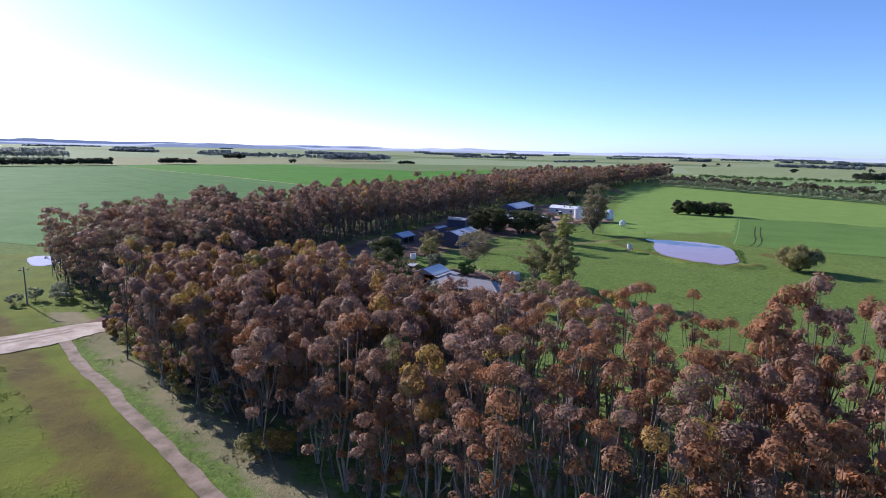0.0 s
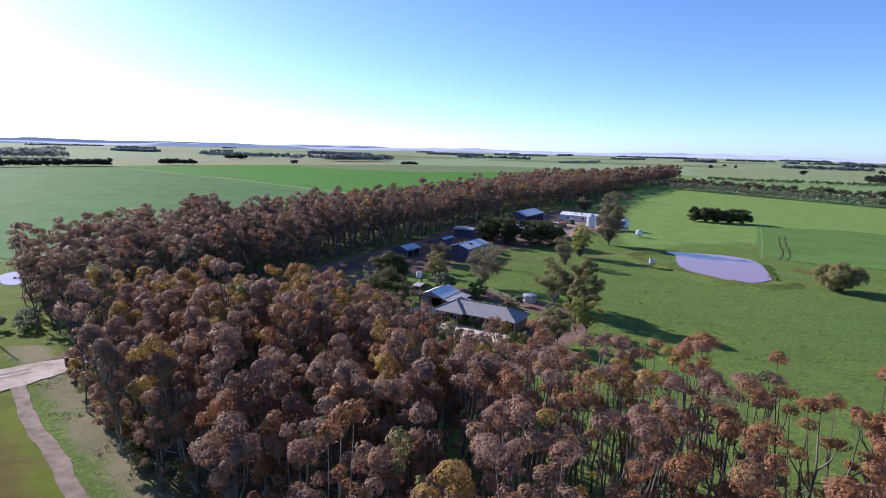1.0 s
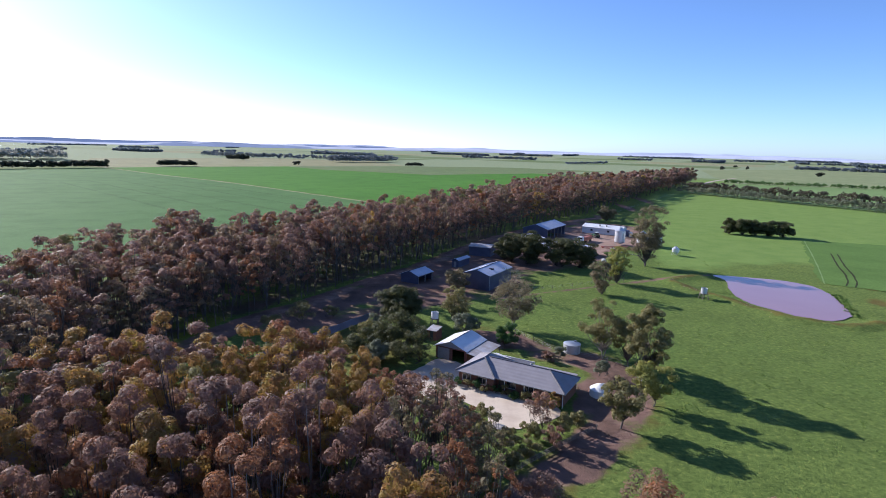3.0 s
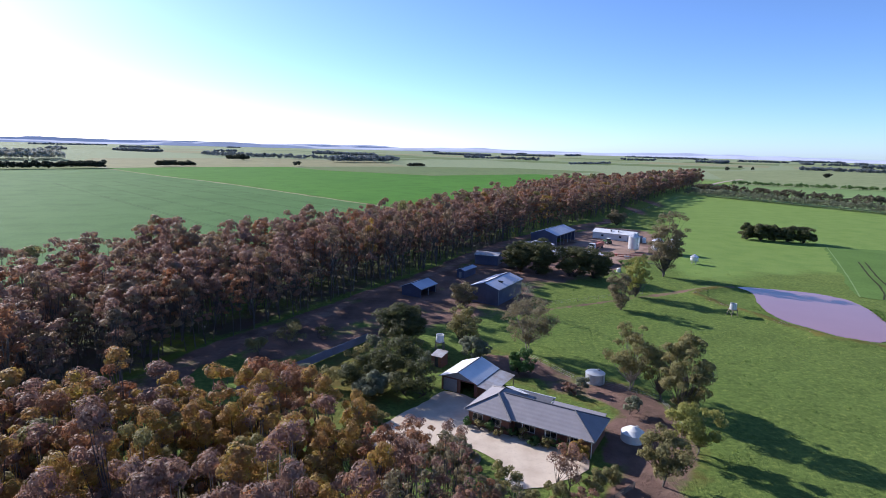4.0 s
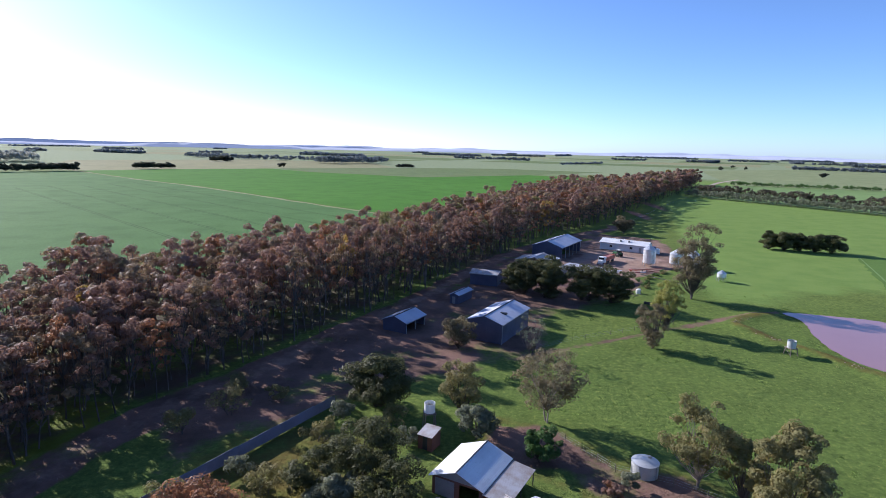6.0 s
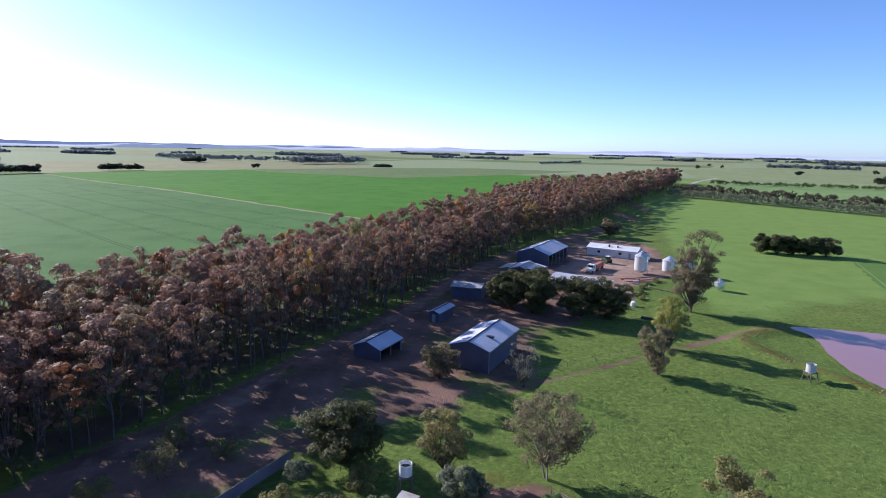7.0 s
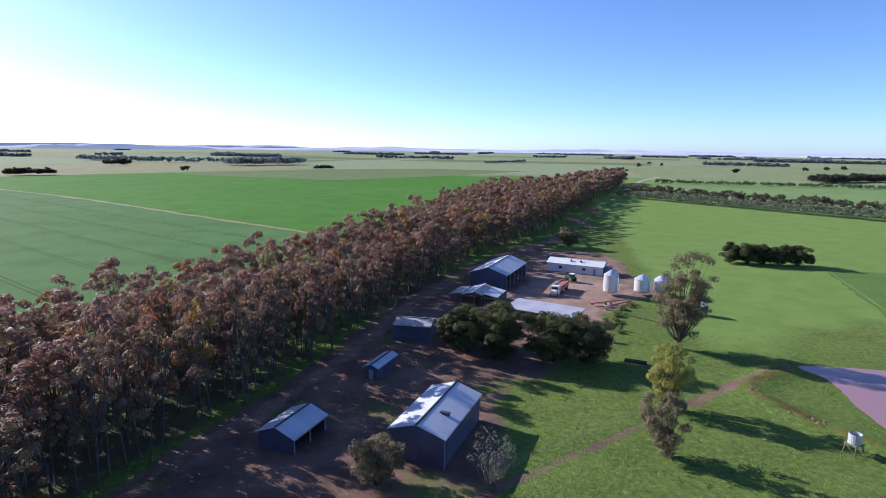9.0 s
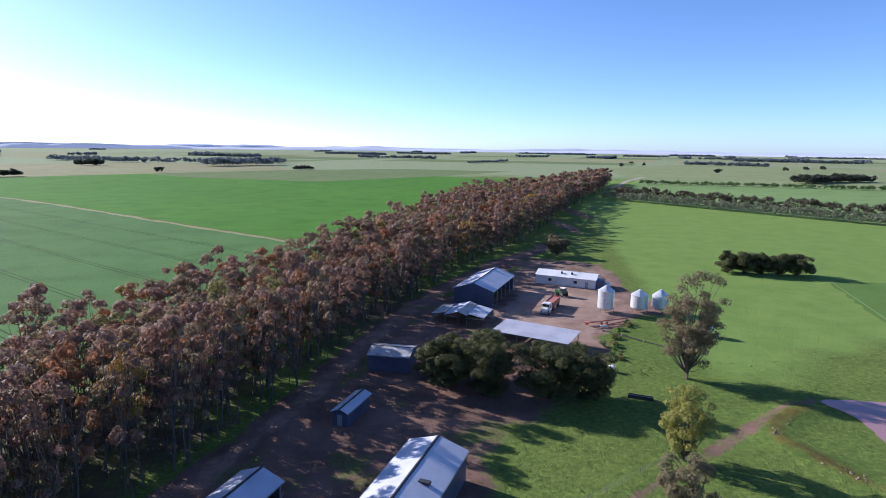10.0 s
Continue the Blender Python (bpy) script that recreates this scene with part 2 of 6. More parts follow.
# the ground: pasture, with bare soil, leaf litter and dry grass where the mesh says so
GROUND, _nt, _b = shader("ground_sward")
_g1, _g2, _g3 = noise_node(_nt, 0.012, 4, True), noise_node(_nt, 1.1, 6, True, 0.75), noise_node(_nt, 0.10, 5, True, 0.65)
_c = mix_node(_nt, ramp(_nt, _g1.outputs["Fac"], 0.35, 0.65), (0.116, 0.180, 0.042), (0.154, 0.205, 0.052))
_c = mix_node(_nt, ramp(_nt, _g3.outputs["Fac"], 0.42, 0.8), _c, (0.094, 0.138, 0.035))
_g4 = noise_node(_nt, 0.45, 5, True, 0.7)
_c = mix_node(_nt, ramp(_nt, _g4.outputs["Fac"], 0.50, 0.78), _c, (0.068, 0.106, 0.027))
_g5 = noise_node(_nt, 0.24, 6, True, 0.75)
_c = mix_node(_nt, ramp(_nt, _g5.outputs["Fac"], 0.55, 0.78), _c, (0.084, 0.128, 0.034))
_c = mix_node(_nt, ramp(_nt, _g2.outputs["Fac"], 0.48, 0.70), _c, (0.066, 0.099, 0.026))
_c = mix_node(_nt, ramp(_nt, _g2.outputs["Fac"], 0.46, 0.30), _c, (0.220, 0.262, 0.066))


def ground_layer(c, name, tone_a, tone_b, scale, lo=0.35, hi=0.65):
    at = _nt.nodes.new("ShaderNodeAttribute")
    at.attribute_name = name
    n = noise_node(_nt, scale, 6, True, 0.7)
    s = _nt.nodes.new("ShaderNodeMath")
    s.operation = "ADD"
    _nt.links.new(at.outputs["Fac"], s.inputs[0])
    mm = _nt.nodes.new("ShaderNodeMath")
    mm.operation = "MULTIPLY_ADD"
    mm.inputs[1].default_value, mm.inputs[2].default_value = 0.9, -0.45
    _nt.links.new(n.outputs["Fac"], mm.inputs[0])
    _nt.links.new(mm.outputs[0], s.inputs[1])
    tone = mix_node(_nt, ramp(_nt, _g3.outputs["Fac"], 0.4, 0.65), tone_a, tone_b)
    return mix_node(_nt, ramp(_nt, s.outputs[0], lo, hi), c, tone)


_c = ground_layer(_c, "lush", (0.178, 0.264, 0.068), (0.146, 0.232, 0.058), 0.06)
# distant ground turns paler: haze painted into the pasture tone
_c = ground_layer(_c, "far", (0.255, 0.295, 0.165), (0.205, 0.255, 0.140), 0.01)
_c = ground_layer(_c, "gold", (0.148, 0.170, 0.026), (0.100, 0.128, 0.021), 0.12)
_c = ground_layer(_c, "verge", (0.245, 0.212, 0.130), (0.180, 0.168, 0.092), 0.45)
_c = ground_layer(_c, "dry", (0.145, 0.122, 0.034), (0.092, 0.070, 0.028), 0.25)
_c = ground_layer(_c, "litter", (0.105, 0.080, 0.066), (0.080, 0.082, 0.046), 0.35)
_c = ground_layer(_c, "soil", (0.225, 0.140, 0.112), (0.115, 0.078, 0.062), 0.30)
_c = ground_layer(_c, "grit", (0.365, 0.258, 0.205), (0.245, 0.168, 0.132), 0.22)
_nt.links.new(_c, _b.inputs["Base Color"])
_b.inputs["Roughness"].default_value, _b.inputs["Specular IOR Level"].default_value = 0.95, 0.05
bump(_nt, _b, _g2.outputs["Fac"], 1.0, 0.35)


# ---- mesh helpers ----
class Shape:
    """Collects vertices and faces of one mesh."""

    def __init__(self):
        self.v, self.f = [], []

    def face(self, *pts):
        k = len(self.v)
        self.v += [tuple(p) for p in pts]
        self.f.append(tuple(range(k, k + len(pts))))
        return self

    def box(self, x0, y0, z0, x1, y1, z1):
        k = len(self.v)
        self.v += [(x, y, z) for z in (z0, z1) for x, y in ((x0, y0), (x1, y0), (x1, y1), (x0, y1))]
        self.f += [tuple(k + i for i in q) for q in ((3, 2, 1, 0), (4, 5, 6, 7), (0, 1, 5, 4), (1, 2, 6, 5), (2, 3, 7, 6), (3, 0, 4, 7))]
        return self

    def slab(self, pts, thick):
        """A plate: a ring of points on top, thickened downwards."""
        k, n = len(self.v), len(pts)
        self.v += [tuple(p) for p in pts] + [(p[0], p[1], p[2] - thick) for p in pts]
        self.f.append(tuple(range(k, k + n)))
        self.f.append(tuple(range(k + 2 * n - 1, k + n - 1, -1)))
        self.f += [(k + i, k + n + i, k + n + (i + 1) % n, k + (i + 1) % n) for i in range(n)]
        return self

    def lathe(self, rings, n=20, cx=0.0, cy=0.0):
        """Rings of (radius, z) from bottom to top, closed at both ends."""
        k = len(self.v)
        for r, z in rings:
            self.v += [(cx + r * math.cos(2 * math.pi * i / n), cy + r * math.sin(2 * math.pi * i / n), z) for i in range(n)]
        for j in range(len(rings) - 1):
            self.f += [(k + j * n + i, k + j * n + (i + 1) % n, k + (j + 1) * n + (i + 1) % n, k + (j + 1) * n + i) for i in range(n)]
        self.f.append(tuple(range(k + n - 1, k - 1, -1)))
        self.f.append(tuple(range(k + (len(rings) - 1) * n, k + len(rings) * n)))
        return self

    def tube(self, pts, radii, n=5):
        """A tapered tube along points."""
        k = len(self.v)
        pts = [Vector(p) for p in pts]
        for i, p in enumerate(pts):
            d = (pts[min(i + 1, len(pts) - 1)] - pts[max(i - 1, 0)]).normalized()
            a = d.cross(Vector((0.31, 0.95, 0.08))).normalized()
            b = d.cross(a)
            for j in range(n):
                w = 2 * math.pi * j / n
                self.v.append(tuple(p + radii[i] * (a * math.cos(w) + b * math.sin(w))))
        for i in range(len(pts) - 1):
            self.f += [(k + i * n + j, k + i * n + (j + 1) % n, k + (i + 1) * n + (j + 1) % n, k + (i + 1) * n + j) for j in range(n)]
        self.f.append(tuple(range(k + (len(pts) - 1) * n, k + len(pts) * n)))
        return self

    def mesh(self, name, mat):
        me = bpy.data.meshes.new(name)
        me.from_pydata(self.v, [], self.f)
        me.materials.append(mat)
        return me


def part(name, shape, mat, parent, label="", m=None):
    """Links a shape or a mesh as one mesh object under a thing or a part."""
    me = shape.mesh(name, mat) if isinstance(shape, Shape) else shape
    ob = new(name, me)
    ob.parent = parent
    if m is not None:
        ob.matrix_basis = m
    return tagged(ob, label)


def thing(name, label, category, m, group=""):
    ob = new(name)
    ob.empty_display_size = 0.3
    ob.matrix_basis = m
    return tagged(ob, label, category, group)


def structure(name, shape, mat, label="", category=""):
    me = shape.mesh(name, mat) if isinstance(shape, Shape) else shape
    return tagged(new(name, me), label, category, "", "structure")


def array_mesh(name, verts, faces, mats, index=None):
    """A mesh from number arrays; all faces have as many corners."""
    me = bpy.data.meshes.new(name)
    n, k = faces.shape
    me.vertices.add(len(verts))
    me.vertices.foreach_set("co", np.ascontiguousarray(verts, dtype=np.float32).ravel())
    me.loops.add(n * k)
    me.loops.foreach_set("vertex_index", np.ascontiguousarray(faces, dtype=np.int32).ravel())
    me.polygons.add(n)
    me.polygons.foreach_set("loop_start", np.arange(0, n * k, k, dtype=np.int32))
    for mt in mats:
        me.materials.append(mt)
    if index is not None:
        me.polygons.foreach_set("material_index", np.ascontiguousarray(index, dtype=np.int32))
    me.update(calc_edges=True)
    return me


def bevelled(shape, name, mat, width):
    """The shape as a mesh with its edges rounded off."""
    me = shape.mesh(name, mat)
    bm = bmesh.new()
    bm.from_mesh(me)
    bmesh.ops.remove_doubles(bm, verts=bm.verts, dist=1e-4)
    bmesh.ops.bevel(bm, geom=list(bm.edges), offset=width, segments=2, affect="EDGES", clamp_overlap=True)
    bm.to_mesh(me)
    bm.free()
    return me


# ---- plan ----
GRID = -27.0  # the turn of the farm's buildings
FRONT_WOOD = [(-61, 99), (-49, 86), (-34, 73.5), (-21, 61.5), (-10, 52.5), (8, 38), (40, 26), (64, 38), (57, 51), (51, 61), (46, 67.5), (40, 71), (33, 77), (26, 80.5), (20, 82), (12, 81), (6, 79.5), (0, 80.5), (-4, 85), (-7, 92), (-13, 100), (-15, 114), (-20, 122), (-34, 124), (-46, 124), (-58, 122), (-63, 112)]
BELT_WOOD = [(-70, 107), (-69, 120), (-66, 140), (-61.5, 155), (-57.5, 167), (-49.5, 183.5), (-45.3, 192), (-39.5, 205), (-32, 220), (-24.5, 235), (-18, 250), (-6, 276), (12, 304), (32, 358), (68, 408), (142, 555), (225, 700), (299, 853), (278, 862), (185, 720), (68, 577), (-14, 365), (-46, 290), (-58, 277), (-64, 253), (-100, 222), (-108, 186), (-114, 152)]


def seg_distance(x, y, line):
    """Distance of points from a broken line."""
    best = np.full(np.shape(x), 1e9)
    for (ax, ay), (bx, by) in zip(line[:-1], line[1:]):
        dx, dy = bx - ax, by - ay
        t = np.clip(((x - ax) * dx + (y - ay) * dy) / (dx * dx + dy * dy), 0, 1)
        best = np.minimum(best, np.hypot(x - ax - t * dx, y - ay - t * dy))
    return best


def inside(x, y, poly):
    r = np.zeros(np.shape(x), bool)
    for (ax, ay), (bx, by) in zip(poly, poly[1:] + poly[:1]):
        c = ((ay > y) != (by > y)) & (x < (bx - ax) * (y - ay) / (by - ay + 1e-12) + ax)
        r ^= c
    return r


def depth_in(x, y, poly):
    """How far inside a ring of points; outside negative."""
    d = seg_distance(x, y, poly + poly[:1])
    return np.where(inside(x, y, poly), d, -d)


def value_noise(x, y, cell, seed):
    """Smooth noise from 0 to 1."""
    x, y = x / cell, y / cell
    ix, iy = np.floor(x), np.floor(y)
    fx, fy = x - ix, y - iy
    fx, fy = fx * fx * (3 - 2 * fx), fy * fy * (3 - 2 * fy)

    def h(a, b):
        return np.modf(np.abs(np.sin(a * 127.1 + b * 311.7 + seed * 74.7) * 43758.5453))[0]

    return (h(ix, iy) * (1 - fx) + h(ix + 1, iy) * fx) * (1 - fy) + (h(ix, iy + 1) * (1 - fx) + h(ix + 1, iy + 1) * fx) * fy


POND_RING = [(78.6, 229.5), (75.6, 234.2), (76.2, 236.2), (80, 235.2), (88, 233.4), (97, 231), (103, 224), (102.5, 214), (99, 203), (94, 190), (86, 184), (78, 188.5), (73, 197), (72, 206), (74, 216), (76.8, 223.5)]
YARD = [(23, 300), (30, 312), (44, 345), (60, 368), (74, 366), (86, 356), (83, 336), (78, 320), (80, 298), (77, 288), (68, 286), (61, 281.5), (55, 275.5), (49.5, 267), (46.5, 256), (40, 252), (30, 262), (20, 276)]
# bare soil by the barn, its brown also standing for the shade there
BARN_SHADE = [(-10, 262), (4, 292), (20, 322), (44, 360), (60, 380), (66, 366), (44, 345), (30, 312), (23, 298), (22, 284), (6, 268)]
# soil at the house's east end; the house's shadow is coloured in with it
SIDE_YARD = [(12.5, 128.5), (16, 127), (20, 132), (21.5, 139), (18, 143), (15.5, 137)]
YARD_RING = [(30.5, 299), (44, 320), (52, 325), (66, 316), (72, 304), (64, 296), (59, 284), (52, 276), (48, 266), (43, 262), (36, 274), (28, 284)]
SHED_YARD = [(-51, 171), (-45, 183), (-40, 194), (-27, 222), (-12, 252), (2, 282), (22, 292), (34, 260), (40, 247), (30, 236), (20, 228), (12, 219), (11, 204), (4, 195), (-4, 187), (-16, 180), (-26, 172), (-36, 161), (-43, 148), (-46, 150)]
DRIVE_RING = [(-9.5, 149), (-2.4, 144.8), (-5.5, 137.6), (1.5, 134.2), (12, 128.6), (10, 125), (2, 120.5), (-1, 121.5), (0, 126), (-4, 130), (-10, 130), (-14, 126.5), (-16, 121.5), (-19, 122), (-19.5, 131), (-16.5, 138), (-12.5, 143)]
BACK_STRIP = [(-4, 169), (6, 166.5), (14, 158.5), (21.5, 155), (27, 150), (29.5, 141), (27, 131), (21, 120), (11, 109), (2, 99), (-2, 90), (-7, 94), (0, 106), (9, 116), (14.5, 124), (16, 130), (20, 138), (18, 144.5), (11, 149), (4, 154), (-2, 158)]
BELT_TRACK = [(-66, 103), (-65, 116), (-62.5, 138), (-58, 155), (-53.9, 166.6), (-50.4, 174), (-46, 181), (-41.8, 190), (-36, 203.5), (-28.8, 218), (-21, 233.6), (-14.5, 250), (-1, 284), (16, 318), (44, 362), (72, 392), (150, 545), (232, 690), (337, 900)]
GARDEN_TRACK = [(-26, 182), (-17.8, 184.5), (-7.7, 190.1), (4.6, 195.8), (12.8, 200.6), (24.6, 207.4), (34.3, 213.2), (56.7, 226.3), (68, 233), (76, 235.5)]
ROADSIDE_TRACK = [(-67.5, 96), (-56, 84.5), (-46, 76), (-38, 68.5), (-30.5, 62), (-21.2, 53.3), (-4, 38), (20, 17), (60, -18)]
GRIT_ROAD = [(-64, 104), (-69, 101), (-74, 95.5), (-84, 86), (-110, 62), (-180, -2)]
BANK = [(71.5, 231.4), (67.6, 230.4), (62.5, 227.6), (59, 222.6), (61, 217), (63.5, 209.5), (69, 199), (76, 185.5), (87, 180), (97, 184)]


# ---- ground: one sheet to the horizon, fine where the camera passes ----
def build_ground():
    fine_x, fine_y = np.arange(-150, 136, 1.3), np.arange(30, 400, 1.3)
    xs = np.concatenate([[-4950, -4500, -4000, -3500, -2800, -2000, -1300, -800, -500, -320, -220, -180], fine_x, [150, 180, 230, 320, 460, 700, 1100, 1700, 2500, 3300, 4000, 4500, 4950]])
    ys = np.concatenate([[-4950, -3000, -1500, -700, -300, -120, -40, 0, 15], fine_y, [420, 460, 520, 620, 800, 1100, 1500, 2000, 2600, 3200, 3700, 4100, 4400, 4700, 4950]])
    X, Y = np.meshgrid(xs, ys)
    R = np.hypot(X, Y)
    Z = np.zeros_like(X)
    # far low hills
    swell = 0.35 + 0.9 * value_noise(np.arctan2(X, Y) * 10, R / 900, 1.0, 3)
    Z += np.clip((R - 3300) / 1400, 0, 1) ** 1.3 * swell * (6 - 3 * np.clip(X / 3500, -1, 1))
    # the pond's bank
    bd = seg_distance(X, Y, BANK)
    Z += 0.75 * np.exp(-(bd / 2.6) ** 2) * (0.6 + 0.8 * value_noise(X, Y, 4.0, 5))
    # small unevenness near by
    Z += (0.10 * value_noise(X, Y, 9.0, 7) + 0.05 * value_noise(X, Y, 2.6, 8) - 0.10) * (R < 420)
    # tussocky roadside field
    Z += 0.30 * np.clip(value_noise(X, Y, 2.1, 9) - 0.55, 0, 1) * np.clip((seg_distance(X, Y, ROADSIDE_TRACK) - 9) / 6, 0, 1) * ((X < -20) & (Y < 92))
    n = len(xs)
    idx = np.arange(len(xs) * len(ys)).reshape(len(ys), n)
    F = np.stack([idx[:-1, :-1], idx[:-1, 1:], idx[1:, 1:], idx[1:, :-1]], -1).reshape(-1, 4)
    me = array_mesh("ground", np.stack([X, Y, Z], -1).reshape(-1, 3), F, [GROUND])
    wob = 3.0 * (value_noise(X, Y, 7.0, 11) - 0.5) + 1.6 * (value_noise(X, Y, 2.5, 12) - 0.5)
    soil = np.zeros_like(X)
    for ring, soft in ((YARD, 2.5), (SHED_YARD, 4.0), (BACK_STRIP, 1.5), (BARN_SHADE, 3.0), (SIDE_YARD, 1.0)):
        soil = np.maximum(soil, np.clip((depth_in(X, Y, ring) + wob) / soft * 0.5 + 0.4, 0, 0.95))
    for line, half in ((BELT_TRACK, 4.2), (GARDEN_TRACK, 1.2)):
        soil = np.maximum(soil, np.clip((half - seg_distance(X, Y, line) + 0.3 * wob) / 1.2 + 0.4, 0, 0.9 if half > 2 else 0.68))
    soil *= np.where(inside(X, Y, SHED_YARD), 0.55 + 0.55 * np.clip(1.6 * value_noise(X, Y, 10.0, 33) + 0.5 * value_noise(X, Y, 3.5, 34) - 0.2, 0, 1), 1.0)
    soil *= 0.55 + 0.6 * value_noise(X, Y, 7.0, 21) * (0.6 + 0.8 * value_noise(X, Y, 2.2, 23))
    wood = np.maximum(depth_in(X, Y, FRONT_WOOD), depth_in(X, Y, BELT_WOOD))
    litter = np.clip((wood + wob) / 6 * 0.5 + 0.24, 0, 0.60) * (0.55 + 0.75 * value_noise(X, Y, 11.0, 22))
    litter *= np.where(X > 8, 0.75, 1.0)
    dry = np.zeros_like(X)
    side = 0.66 * (X + 46) + 0.75 * (Y - 76)
    south = (Y < 112) & (X < 30) & (X > -90)
    dry = np.maximum(dry, south * np.clip(1.0 - np.abs(side + 6.5) / 6.0, 0, 1) * 0.95)
    dry = np.maximum(dry, south * np.clip(1.0 - np.abs(side - 4.5) / 6.0, 0, 1) * 0.3)
    dry = np.maximum(dry, ((X < -20) & (Y < 96) & (side < 0)) * (0.12 + 0.75 * value_noise(X, Y, 13.0, 31) * value_noise(X, Y, 3.0, 32)))
    dry = np.maximum(dry, 0.62 * np.exp(-(bd / 2.4) ** 2))
    # garden lawn: dry grass, with some tree shade painted in by the same tone
    dry = np.maximum(dry, 0.58 * np.clip(1.5 - np.hypot((X + 28) / 17, (Y - 150) / 20), 0, 1))
    dry = np.maximum(dry, 0.75 * np.exp(-((X - 121) / 4) ** 2 - ((Y - 223) / 3.5) ** 2))
    dry = np.maximum(dry, 0.5 * np.clip(1 - np.abs(depth_in(X, Y, BACK_STRIP)) / 5, 0, 1))
    dry = np.maximum(dry, 0.8 * np.exp(-((X - 112) / 5) ** 2 - ((Y - 205) / 7) ** 2))
    grit = np.clip((depth_in(X, Y, YARD_RING) + 1.2 * wob) / 3.5 * 0.5 + 0.4, 0, 0.95) * (0.7 + 0.5 * value_noise(X, Y, 8.0, 26))
    grit = np.maximum(grit, np.clip((2.5 - seg_distance(X, Y, BELT_TRACK) + 0.6 * wob) / 2.4 + 0.3, 0, 0.48) * (0.7 + 0.4 * value_noise(X, Y, 5.0, 36)))
    grit = np.maximum(grit, np.clip((0.7 - seg_distance(X, Y, GARDEN_TRACK) + 0.2 * wob) / 1.4 + 0.2, 0, 0.3))
    grit = np.maximum(grit, np.clip((depth_in(X, Y, BACK_STRIP) + 0.8 * wob) / 3 * 0.5 + 0.2, 0, 0.32))
    grit = np.maximum(grit, np.clip((depth_in(X, Y, YARD) + wob) / 5 * 0.5 + 0.2, 0, 0.46))
    lush = np.clip((Y - 0.35 * X - 205 + 2 * wob) / 30, 0, 1) * np.clip((X - 0.3 * Y + 20) / 15, 0, 1) * 0.9
    gold = 0.95 * ((X < 10) & (Y < 125)) * np.clip((-side + 2) / 4, 0, 1) + 0.55 * ((X < -60) & (Y > 95) & (Y < 170))
    verge = south * np.clip(1.25 - np.abs(side - 5.5) / 4.5, 0, 1) * (0.48 + 0.5 * value_noise(X, Y, 4.0, 37))
    # weight of the painted haze, growing with distance
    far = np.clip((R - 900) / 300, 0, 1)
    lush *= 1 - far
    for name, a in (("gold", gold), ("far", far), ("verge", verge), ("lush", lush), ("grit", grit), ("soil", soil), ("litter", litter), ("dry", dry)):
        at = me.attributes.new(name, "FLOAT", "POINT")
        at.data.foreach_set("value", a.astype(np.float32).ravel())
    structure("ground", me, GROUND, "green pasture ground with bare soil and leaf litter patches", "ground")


build_ground()


def flat_ring(name, ring, z, mat, label, category, step=1.5, ragged=0.5, seed=1):
    """A flat patch with a slightly ragged outline."""
    pts = []
    for (ax, ay), (bx, by) in zip(ring, ring[1:] + ring[:1]):
        k = max(1, int(math.hypot(bx - ax, by - ay) / step))
        pts += [(ax + (bx - ax) * i / k, ay + (by - ay) * i / k) for i in range(k)]
    # round the corners, then fray the edge
    for _ in range(3):
        pts = [((p[0] + 2 * q[0] + r[0]) / 4, (p[1] + 2 * q[1] + r[1]) / 4) for p, q, r in zip(pts[-1:] + pts[:-1], pts, pts[1:] + pts[:1])]
    rnd = random.Random(seed)
    pts = [(x + rnd.uniform(-ragged, ragged), y + rnd.uniform(-ragged, ragged), z) for x, y in pts]
    return structure(name, Shape().face(*pts), mat, label, category)


def strip(name, line, half, z, mat, label, category, ragged=0.25, seed=2, step=2.0):
    """A flat band along a broken line."""
    rnd = random.Random(seed)
    pts = []
    for (ax, ay), (bx, by) in zip(line[:-1], line[1:]):
        k = max(1, int(math.hypot(bx - ax, by - ay) / step))
        pts += [Vector((ax + (bx - ax) * i / k, ay + (by - ay) * i / k, z)) for i in range(k)]
    pts.append(Vector((*line[-1], z)))
    for _ in range(4):
        pts = pts[:1] + [(p + 2 * q + r) / 4 for p, q, r in zip(pts, pts[1:], pts[2:])] + pts[-1:]
    s = Shape()
    left, right = [], []
    fray = [[rnd.uniform(-2, 2) * ragged for _ in range(len(pts) + 4)] for _ in range(2)]
    fray = [[sum(f[i:i + 4]) / 4 for i in range(len(pts))] for f in fray]
    for i, p in enumerate(pts):
        d = (pts[min(i + 1, len(pts) - 1)] - pts[max(i - 1, 0)]).normalized()
        q = Vector((-d.y, d.x, 0))
        left.append(p + q * (half + fray[0][i]))
        right.append(p - q * (half + fray[1][i]))
    for i in range(len(pts) - 1):
        s.face(left[i], right[i], right[i + 1], left[i + 1])
    return structure(name, s, mat, label, category)


flat_ring("water", POND_RING, 0.12, POND, "muddy pinkish-brown farm pond reflecting the sky", "pond", 1.5, 0.25)
flat_ring("water", [(-127, 168), (-120, 167.5), (-113.5, 160), (-113, 154), (-117, 152.5), (-122, 157), (-128, 164)], 0.10, POND, "small pale pond beside the woodland", "pond", 1.5, 0.2)
flat_ring("pavement", DRIVE_RING, 0.07, GRAVEL, "pale gravel forecourt in front of the house", "driveway", 1.2, 0.18)
strip("road", GRIT_ROAD, 3.6, 0.09, ROAD_GRIT, "pale limestone grit road leading to the gate", "road", 0.22, 4, 0.9)
